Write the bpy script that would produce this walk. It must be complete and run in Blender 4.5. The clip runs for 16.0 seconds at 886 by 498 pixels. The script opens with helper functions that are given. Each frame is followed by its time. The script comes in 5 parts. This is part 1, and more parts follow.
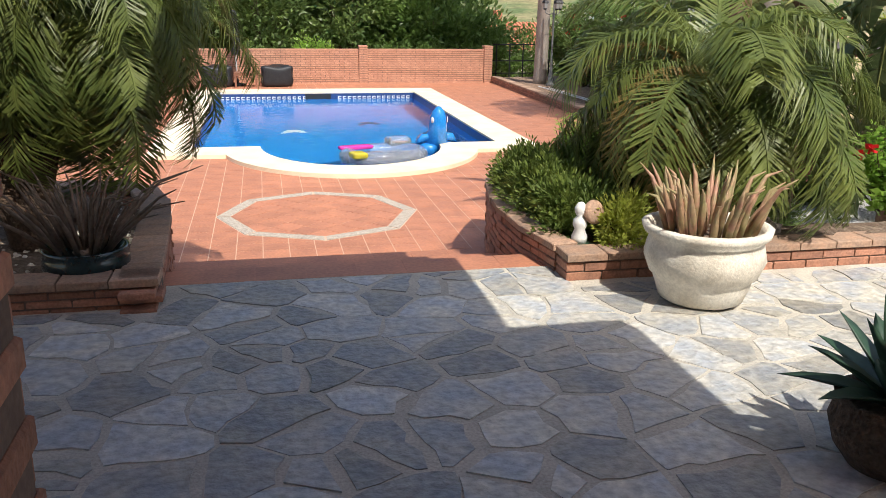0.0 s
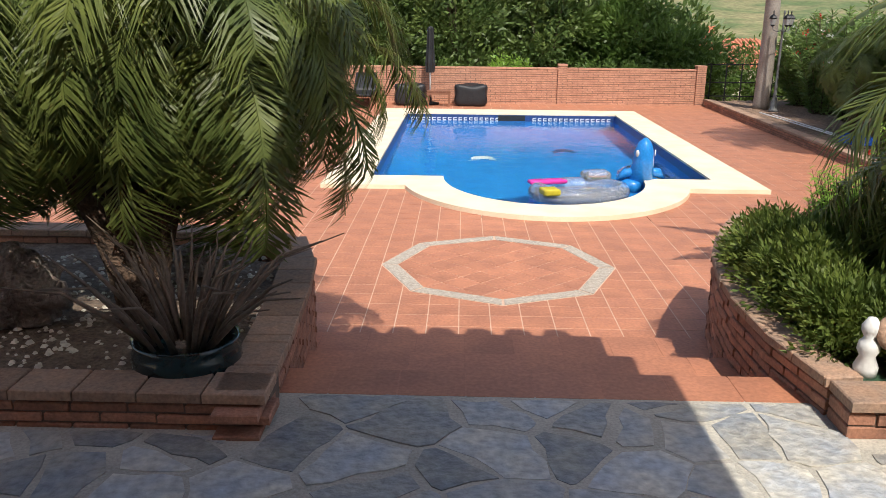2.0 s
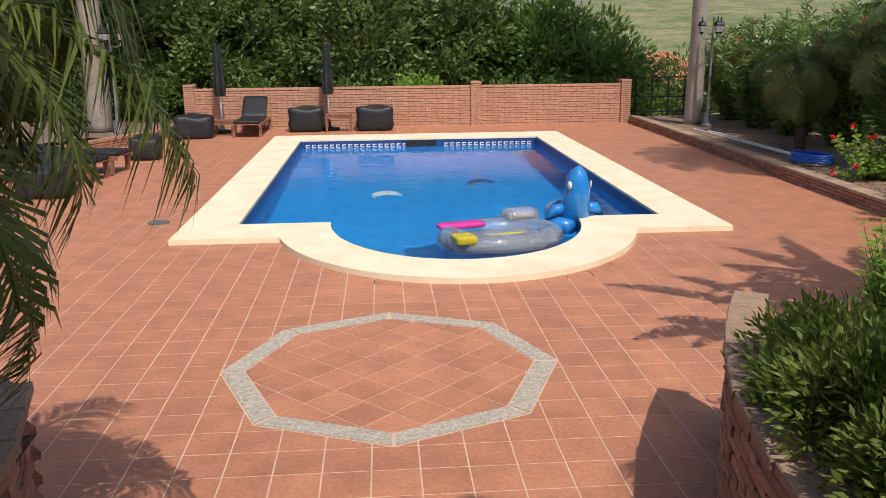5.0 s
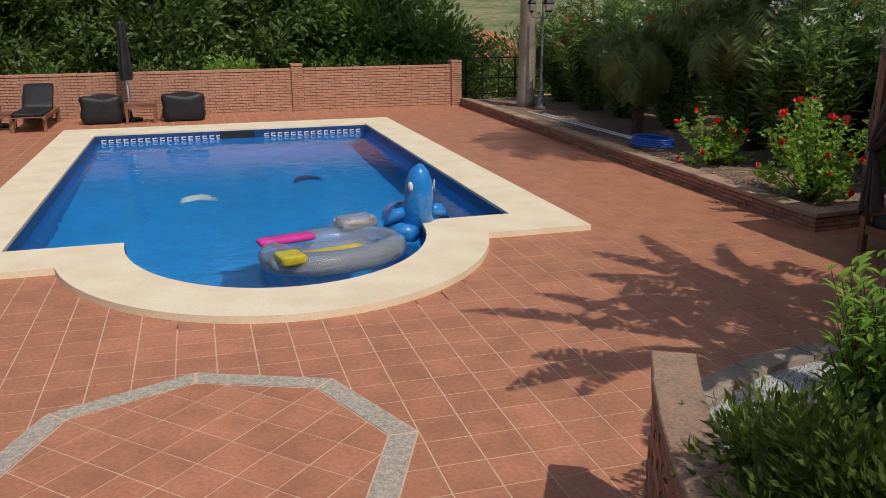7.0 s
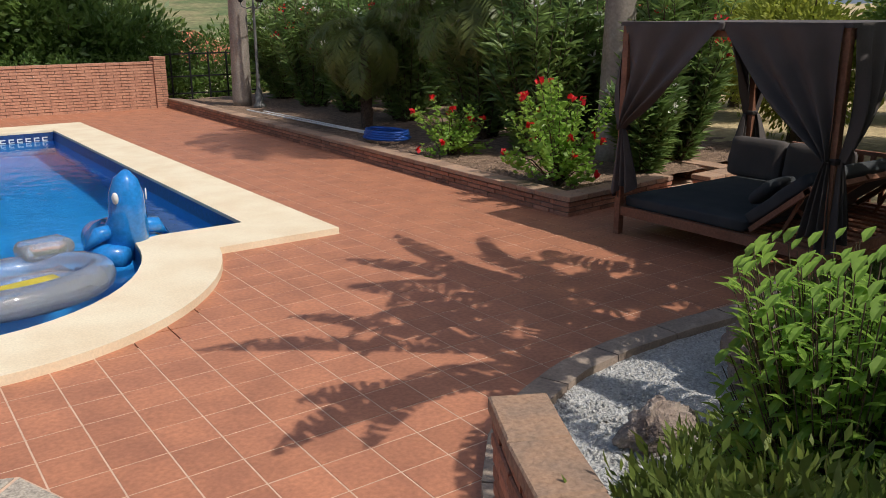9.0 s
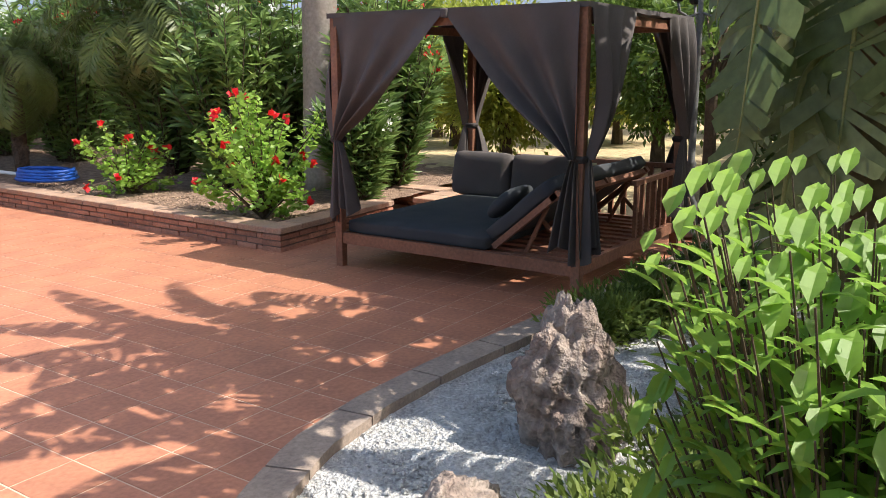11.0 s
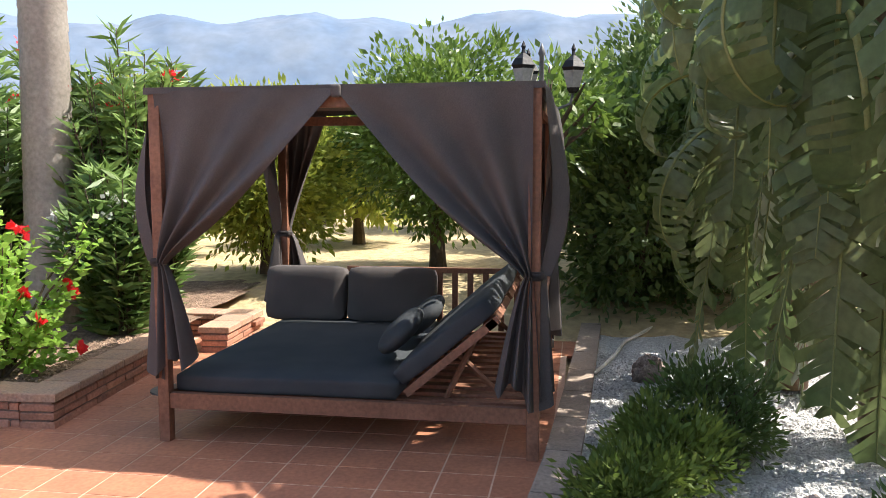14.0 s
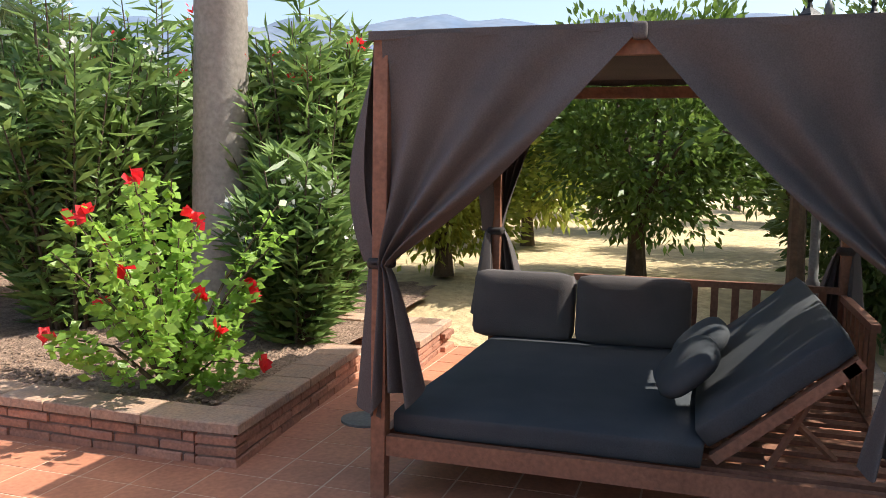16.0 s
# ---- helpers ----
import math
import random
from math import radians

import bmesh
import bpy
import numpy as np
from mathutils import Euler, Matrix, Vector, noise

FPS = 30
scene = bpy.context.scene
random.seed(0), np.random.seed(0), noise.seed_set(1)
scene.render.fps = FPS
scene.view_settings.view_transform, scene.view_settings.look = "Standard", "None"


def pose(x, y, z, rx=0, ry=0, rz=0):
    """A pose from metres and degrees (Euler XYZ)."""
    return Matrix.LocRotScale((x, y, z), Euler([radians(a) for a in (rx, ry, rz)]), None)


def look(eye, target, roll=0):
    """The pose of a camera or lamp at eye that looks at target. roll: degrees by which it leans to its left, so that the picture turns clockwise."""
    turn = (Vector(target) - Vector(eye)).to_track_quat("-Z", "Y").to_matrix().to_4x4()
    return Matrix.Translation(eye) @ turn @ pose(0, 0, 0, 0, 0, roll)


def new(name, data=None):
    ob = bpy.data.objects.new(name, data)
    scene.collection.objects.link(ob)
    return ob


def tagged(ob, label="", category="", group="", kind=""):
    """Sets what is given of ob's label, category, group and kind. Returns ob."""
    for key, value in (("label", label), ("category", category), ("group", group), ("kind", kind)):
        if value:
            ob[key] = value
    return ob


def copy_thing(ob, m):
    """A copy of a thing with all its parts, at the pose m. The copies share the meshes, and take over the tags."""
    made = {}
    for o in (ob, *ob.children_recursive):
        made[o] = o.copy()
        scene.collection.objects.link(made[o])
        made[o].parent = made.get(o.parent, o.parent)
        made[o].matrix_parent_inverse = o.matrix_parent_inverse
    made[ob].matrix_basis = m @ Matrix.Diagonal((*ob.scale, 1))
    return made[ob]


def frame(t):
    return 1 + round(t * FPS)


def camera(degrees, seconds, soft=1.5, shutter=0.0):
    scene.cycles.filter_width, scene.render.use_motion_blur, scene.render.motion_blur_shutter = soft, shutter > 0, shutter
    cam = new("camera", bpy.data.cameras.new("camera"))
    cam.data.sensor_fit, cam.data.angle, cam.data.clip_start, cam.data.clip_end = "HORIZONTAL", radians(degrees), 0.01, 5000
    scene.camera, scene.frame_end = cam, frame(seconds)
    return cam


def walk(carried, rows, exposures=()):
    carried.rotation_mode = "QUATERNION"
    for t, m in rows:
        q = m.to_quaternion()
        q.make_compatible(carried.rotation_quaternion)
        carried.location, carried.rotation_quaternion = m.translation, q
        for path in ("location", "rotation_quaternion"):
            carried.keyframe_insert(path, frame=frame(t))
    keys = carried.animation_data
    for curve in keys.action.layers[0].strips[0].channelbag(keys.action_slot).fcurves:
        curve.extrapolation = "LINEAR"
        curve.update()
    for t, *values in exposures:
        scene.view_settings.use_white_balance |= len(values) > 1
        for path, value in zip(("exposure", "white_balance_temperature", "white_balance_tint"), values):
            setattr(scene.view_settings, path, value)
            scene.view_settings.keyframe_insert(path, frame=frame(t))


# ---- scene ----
cam = camera(56.0, 16.0, soft=0.8)
PATH = [
    (0, (0.598, -10.483, 2.366), (1.003, -8.608, 1.794), 0.8),
    (0.5, (0.632, -10.062, 2.344), (0.828, -8.154, 1.773), 1.3),
    (1, (0.666, -9.696, 2.349), (0.661, -7.776, 1.787), 0.8),
    (1.5, (0.681, -9.289, 2.356), (0.640, -7.366, 1.806), 0.5),
    (2, (0.781, -8.929, 2.386), (0.740, -7.004, 1.841), 0.6),
    (2.5, (0.799, -8.587, 2.399), (0.789, -6.662, 1.856), -0.4),
    (3, (0.833, -8.254, 2.292), (0.829, -6.325, 1.763), -0.1),
    (3.5, (0.908, -7.840, 2.225), (0.938, -5.905, 1.722), 0.2),
    (5.8, (1.175, -5.838, 2.183), (1.418, -3.915, 1.687), 0.1),
    (6, (1.166, -5.731, 2.189), (1.448, -3.817, 1.684), 0.5),
    (6.5, (1.225, -5.329, 2.180), (1.653, -3.446, 1.660), 0.2),
    (7, (1.316, -5.026, 2.174), (1.850, -3.178, 1.628), -0.4),
    (7.5, (1.378, -4.748, 2.145), (2.141, -2.987, 1.584), -0.1),
    (8, (1.472, -4.458, 2.001), (2.375, -2.760, 1.450), -0.3),
    (8.5, (1.540, -4.191, 1.945), (2.583, -2.571, 1.409), -1.0),
    (9, (1.605, -3.949, 1.916), (2.724, -2.384, 1.374), -0.3),
    (9.5, (1.749, -3.655, 1.764), (2.900, -2.103, 1.247), -0.3),
    (10, (1.930, -3.330, 1.750), (3.355, -2.015, 1.250), -0.2),
    (10.2, (2.080, -3.258, 1.690), (3.580, -2.028, 1.212), -0.3),
    (12.3, (2.574, -2.223, 1.362), (4.360, -1.401, 1.002), 0.2),
    (12.5, (2.595, -2.026, 1.430), (4.438, -1.341, 1.062), 0.0),
    (13, (2.679, -1.685, 1.464), (4.585, -1.187, 1.115), -0.4),
    (13.5, (2.930, -1.361, 1.431), (4.851, -0.898, 1.124), -0.2),
    (14, (3.111, -1.084, 1.455), (5.075, -0.761, 1.255), -0.1),
    (14.5, (3.354, -0.877, 1.451), (5.324, -0.552, 1.348), -0.2),
    (15, (3.576, -0.673, 1.401), (5.543, -0.311, 1.285), -0.1),
    (15.5, (3.793, -0.433, 1.381), (5.757, -0.050, 1.217), 0.1),
    (16, (4.091, -0.157, 1.343), (5.987, 0.448, 1.144), 0.9),
]
walk(cam, [(t, look(eye, target, roll)) for t, eye, target, roll in PATH],
     [(0, 0.35), (1.5, 0.2), (3.0, 0.15), (3.7, 0.1), (6.0, -0.5), (7.0, -0.7), (8.0, -0.4), (9.0, -0.4), (9.8, -0.35), (10.2, 0.1), (12.5, 1.15), (13.5, 1.3), (14.5, 1.05), (16.0, 0.95)])

# ---- world, sun ----
SUN = Vector((0.47, -1.44, 2.05)).normalized()
world = bpy.data.worlds.new("sky")
scene.world = world
world.use_nodes = True
wn = world.node_tree.nodes
sky = wn.new("ShaderNodeTexSky")
sky.sky_type = 'NISHITA'
sky.sun_disc = False
sky.sun_elevation = math.asin(SUN.z)
sky.sun_rotation = math.atan2(SUN.x, SUN.y)
sky.dust_density = 3.0
wn["Background"].inputs["Strength"].default_value = 0.15
world.node_tree.links.new(sky.outputs[0], wn["Background"].inputs["Color"])
sun_data = bpy.data.lights.new("sun", 'SUN')
sun_data.energy = 4.2
sun_data.angle = radians(0.5)
sun_data.color = (1.0, 0.95, 0.87)
sun = new("sun", sun_data)
sun.matrix_world = look(SUN * 40, (0, 0, 0))

rng = np.random.default_rng(7)


# ---- materials ----
def mat(name, base, rough=0.8, var=0.25, scale=6.0, fine=60.0, bump=0.25, dist=0.01, other=None, metal=0.0, rand=0.0, spec=0.4, trans=0.0, coat=0.0):
    """A surface with coarse stains, fine grain, a fine relief and, where asked, a difference from piece to piece."""
    m = bpy.data.materials.new(name)
    m.use_nodes = True
    nt = m.node_tree
    n, l = nt.nodes, nt.links
    bs = n["Principled BSDF"]
    geo = n.new("ShaderNodeNewGeometry")
    a = n.new("ShaderNodeTexNoise")
    a.inputs["Scale"].default_value = scale
    a.inputs["Detail"].default_value = 4
    b = n.new("ShaderNodeTexNoise")
    b.inputs["Scale"].default_value = fine
    b.inputs["Detail"].default_value = 5
    l.new(geo.outputs["Position"], a.inputs["Vector"])
    l.new(geo.outputs["Position"], b.inputs["Vector"])
    mix = n.new("ShaderNodeMix")
    mix.data_type = 'RGBA'
    ra = n.new("ShaderNodeMapRange")
    ra.inputs["From Min"].default_value, ra.inputs["From Max"].default_value = 0.35, 0.65
    l.new(a.outputs["Fac"], ra.inputs["Value"])
    l.new(ra.outputs["Result"], mix.inputs["Factor"])
    other = other or tuple(c * (1 - var) for c in base)
    mix.inputs["A"].default_value = (*base, 1)
    mix.inputs["B"].default_value = (*other, 1)
    hsv = n.new("ShaderNodeHueSaturation")
    val = n.new("ShaderNodeMapRange")
    val.inputs["From Min"].default_value, val.inputs["From Max"].default_value = 0.3, 0.7
    val.inputs["To Min"].default_value, val.inputs["To Max"].default_value = 1 - var * 0.7, 1 + var * 0.7
    l.new(b.outputs["Fac"], val.inputs["Value"])
    out = val.outputs["Result"]
    if rand:
        info = n.new("ShaderNodeObjectInfo")
        rr = n.new("ShaderNodeMapRange")
        rr.inputs["To Min"].default_value, rr.inputs["To Max"].default_value = 1 - rand, 1 + rand
        l.new(info.outputs["Random"], rr.inputs["Value"])
        mu = n.new("ShaderNodeMath")
        mu.operation = 'MULTIPLY'
        l.new(out, mu.inputs[0])
        l.new(rr.outputs["Result"], mu.inputs[1])
        out = mu.outputs[0]
    l.new(out, hsv.inputs["Value"])
    l.new(mix.outputs["Result"], hsv.inputs["Color"])
    l.new(hsv.outputs["Color"], bs.inputs["Base Color"])
    bs.inputs["Roughness"].default_value = rough
    bs.inputs["Metallic"].default_value = metal
    bs.inputs["Specular IOR Level"].default_value = spec
    bs.inputs["Transmission Weight"].default_value = trans
    bs.inputs["Coat Weight"].default_value = coat
    if bump:
        bp = n.new("ShaderNodeBump")
        bp.inputs["Strength"].default_value = bump
        bp.inputs["Distance"].default_value = dist
        l.new(b.outputs["Fac"], bp.inputs["Height"])
        l.new(bp.outputs["Normal"], bs.inputs["Normal"])
    return m


def leaf_mat(name, base, other, rough=0.5, through_light=0.35, scale=2.0):
    """A leaf: gloss above, and light that shines through it."""
    m = mat(name, base, rough, 0.25, scale, 25.0, 0.0, other=other)
    n, l = m.node_tree.nodes, m.node_tree.links
    bs = n["Principled BSDF"]
    tr = n.new("ShaderNodeBsdfTranslucent")
    src = bs.inputs["Base Color"].links[0].from_socket
    br = n.new("ShaderNodeHueSaturation")
    br.inputs["Value"].default_value = 1.5
    l.new(src, br.inputs["Color"])
    l.new(br.outputs["Color"], tr.inputs["Color"])
    ms = n.new("ShaderNodeMixShader")
    ms.inputs["Fac"].default_value = through_light
    l.new(bs.outputs[0], ms.inputs[1])
    l.new(tr.outputs[0], ms.inputs[2])
    l.new(ms.outputs[0], n["Material Output"].inputs["Surface"])
    return m


M = {}
M["tile"] = mat("terracotta_tile", (0.505, 0.212, 0.118), 0.55, 0.22, 3.5, 38, 0.3, 0.005, other=(0.40, 0.168, 0.098), rand=0.09)
M["grout"] = mat("pale_grout", (0.66, 0.46, 0.34), 0.9, 0.15, 8, 80, 0.3, 0.004)
M["coping"] = mat("cream_stone", (0.80, 0.70, 0.52), 0.8, 0.1, 2.5, 70, 0.2, 0.005, other=(0.74, 0.61, 0.43))
M["pebble"] = mat("pebble_band", (0.50, 0.44, 0.36), 0.85, 0.45, 30, 90, 0.8, 0.01, other=(0.36, 0.31, 0.26))
M["slate"] = mat("grey_slate", (0.33, 0.35, 0.37), 0.42, 0.38, 5, 22, 0.8, 0.02, other=(0.48, 0.45, 0.38), rand=0.36)
M["mortar"] = mat("sandy_mortar", (0.54, 0.50, 0.42), 0.95, 0.25, 5, 70, 0.5, 0.01, other=(0.43, 0.40, 0.34))
M["brick"] = mat("brick", (0.42, 0.20, 0.125), 0.85, 0.3, 9, 60, 0.6, 0.01, other=(0.30, 0.15, 0.10), rand=0.25)
M["farbrick"] = mat("pale_brick", (0.50, 0.26, 0.17), 0.85, 0.3, 7, 40, 0.5, 0.01, other=(0.42, 0.21, 0.14))
M["brickcap"] = mat("worn_brick_cap", (0.40, 0.25, 0.165), 0.9, 0.3, 10, 60, 0.6, 0.01, other=(0.32, 0.22, 0.16), rand=0.2)
M["joint"] = mat("brick_joint", (0.19, 0.13, 0.10), 0.95, 0.2, 8, 60, 0.4)
M["kerb"] = mat("kerb_stone", (0.36, 0.28, 0.22), 0.9, 0.25, 6, 60, 0.5, 0.01, other=(0.28, 0.22, 0.18))
M["soil"] = mat("dry_soil", (0.15, 0.10, 0.07), 1.0, 0.5, 8, 40, 1.0, 0.04, other=(0.24, 0.18, 0.13))
M["mulch"] = mat("bark_mulch", (0.34, 0.23, 0.16), 1.0, 0.5, 12, 50, 1.0, 0.04, other=(0.20, 0.13, 0.09))
M["gravel"] = mat("white_gravel", (0.75, 0.74, 0.72), 0.9, 0.45, 25, 62, 1.0, 0.06, other=(0.62, 0.60, 0.57))
M["sand"] = mat("dry_grass_ground", (0.50, 0.39, 0.22), 1.0, 0.3, 0.6, 9, 1.0, 0.05, other=(0.40, 0.31, 0.17))
M["pool"] = mat("blue_mosaic", (0.010, 0.185, 0.47), 0.5, 0.18, 3, 28, 0.1, other=(0.014, 0.225, 0.55))
M["poolband"] = mat("navy_mosaic", (0.02, 0.06, 0.20), 0.4, 0.3, 20, 60, 0.1)
M["white"] = mat("white_paint", (0.75, 0.75, 0.72), 0.6, 0.08, 6, 50, 0.1)
M["stoneware"] = mat("cast_white_stone", (0.78, 0.73, 0.62), 0.9, 0.18, 5, 60, 0.5, 0.008, other=(0.58, 0.52, 0.42))
M["teal"] = mat("teal_glaze", (0.008, 0.03, 0.035), 0.18, 0.3, 5, 30, 0.05, coat=0.5)
M["rock"] = mat("pitted_rock", (0.27, 0.20, 0.165), 0.95, 0.45, 7, 30, 1.0, 0.06, other=(0.40, 0.33, 0.28))
M["wood"] = mat("red_brown_wood", (0.27, 0.125, 0.075), 0.6, 0.3, 4, 50, 0.4, 0.006, other=(0.19, 0.085, 0.05))
M["cloth"] = mat("charcoal_cloth", (0.088, 0.078, 0.076), 0.95, 0.25, 3, 180, 0.4, 0.003, other=(0.115, 0.098, 0.092))
M["cushion"] = mat("slate_blue_cushion", (0.042, 0.048, 0.054), 0.9, 0.2, 4, 200, 0.4, 0.003, other=(0.058, 0.062, 0.066))
M["cover"] = mat("black_cover", (0.018, 0.019, 0.022), 0.5, 0.3, 5, 30, 0.4, 0.02)
M["iron"] = mat("black_iron", (0.015, 0.015, 0.016), 0.5, 0.2, 10, 60, 0.2, metal=0.3)
M["greyiron"] = mat("grey_painted_iron", (0.16, 0.16, 0.155), 0.55, 0.25, 10, 60, 0.2, metal=0.2)
M["lampglass"] = mat("frosted_glass", (0.34, 0.33, 0.31), 0.25, 0.2, 8, 40, 0.0)
M["bark"] = mat("dark_fibrous_bark", (0.085, 0.055, 0.038), 1.0, 0.5, 12, 40, 1.0, 0.05, other=(0.14, 0.09, 0.06))
M["trunk"] = mat("grey_ringed_trunk", (0.36, 0.315, 0.27), 0.9, 0.25, 3, 30, 0.3, 0.008, other=(0.28, 0.24, 0.205))
M["twig"] = mat("brown_twig", (0.12, 0.085, 0.055), 0.95, 0.35, 10, 40, 0.6)
M["palm"] = leaf_mat("palm_leaf", (0.165, 0.195, 0.045), (0.09, 0.125, 0.03), 0.42, 0.26)
M["palmdry"] = leaf_mat("dry_palm_leaf", (0.30, 0.22, 0.07), (0.22, 0.15, 0.05), 0.6, 0.3)
M["dark"] = leaf_mat("dark_leaf", (0.14, 0.195, 0.05), (0.075, 0.125, 0.034), 0.45, 0.25, 1.2)
M["mid"] = leaf_mat("green_leaf", (0.12, 0.19, 0.04), (0.075, 0.135, 0.028), 0.45, 0.35, 1.2)
M["light"] = leaf_mat("fresh_leaf", (0.27, 0.42, 0.07), (0.20, 0.34, 0.055), 0.4, 0.45)
M["oleander"] = leaf_mat("oleander_leaf", (0.19, 0.28, 0.075), (0.10, 0.17, 0.045), 0.45, 0.3, 1.5)
M["conifer"] = leaf_mat("needle_leaf", (0.17, 0.22, 0.04), (0.08, 0.125, 0.025), 0.6, 0.3, 4)
M["yellowgreen"] = leaf_mat("yellow_green_leaf", (0.34, 0.36, 0.06), (0.22, 0.27, 0.045), 0.6, 0.4)
M["citrus"] = leaf_mat("citrus_leaf", (0.14, 0.21, 0.04), (0.075, 0.13, 0.022), 0.4, 0.35)
M["banana"] = leaf_mat("banana_leaf", (0.10, 0.145, 0.05), (0.155, 0.175, 0.075), 0.38, 0.35, 1.5)
M["bananarib"] = mat("banana_rib", (0.26, 0.27, 0.09), 0.5, 0.2)
M["bananastem"] = mat("banana_stem", (0.17, 0.09, 0.055), 0.7, 0.45, 4, 30, 0.4, other=(0.11, 0.09, 0.04))
M["aloe"] = leaf_mat("blushed_aloe", (0.44, 0.24, 0.16), (0.34, 0.30, 0.14), 0.5, 0.15, 9)
M["dryaloe"] = mat("dull_brown_leaf", (0.20, 0.145, 0.105), 0.8, 0.35, 9, 40, 0.2)
M["agave"] = mat("agave_leaf", (0.04, 0.085, 0.05), 0.45, 0.3, 5, 30, 0.1)
M["red"] = leaf_mat("red_petal", (0.72, 0.03, 0.03), (0.60, 0.02, 0.03), 0.5, 0.3)
M["whitepetal"] = leaf_mat("white_petal", (0.75, 0.75, 0.70), (0.66, 0.66, 0.6), 0.5, 0.3)
M["roof"] = mat("clay_roof", (0.52, 0.20, 0.11), 0.85, 0.3, 3, 30, 0.4, other=(0.42, 0.17, 0.10))
M["plaster"] = mat("cream_plaster", (0.70, 0.64, 0.55), 0.9, 0.12, 2, 40, 0.3)
M["bluevinyl"] = mat("blue_vinyl", (0.02, 0.22, 0.62), 0.12, 0.2, 5, 30, 0.05, coat=0.5)
M["clearvinyl"] = mat("clear_vinyl", (0.88, 0.91, 0.94), 0.06, 0.05, 5, 30, 0.0, trans=0.85)
M["pinkvinyl"] = mat("pink_vinyl", (0.80, 0.06, 0.42), 0.15, 0.15, 5, 30, 0.0, trans=0.2)
M["yellowvinyl"] = mat("yellow_vinyl", (0.75, 0.62, 0.05), 0.15, 0.2, 5, 30, 0.0, trans=0.2)
M["bluetube"] = mat("blue_plastic", (0.02, 0.10, 0.45), 0.4, 0.2)
M["hill"] = mat("far_hill", (0.10, 0.14, 0.05), 1.0, 0.45, 0.11, 0.7, 0.0, other=(0.25, 0.22, 0.11))
# Distance haze is put into this colour as a blue-grey tint.
M["mountain"] = mat("hazy_far_mountain", (0.10, 0.145, 0.215), 1.0, 0.14, 0.004, 0.02, 0.0, other=(0.15, 0.185, 0.235))


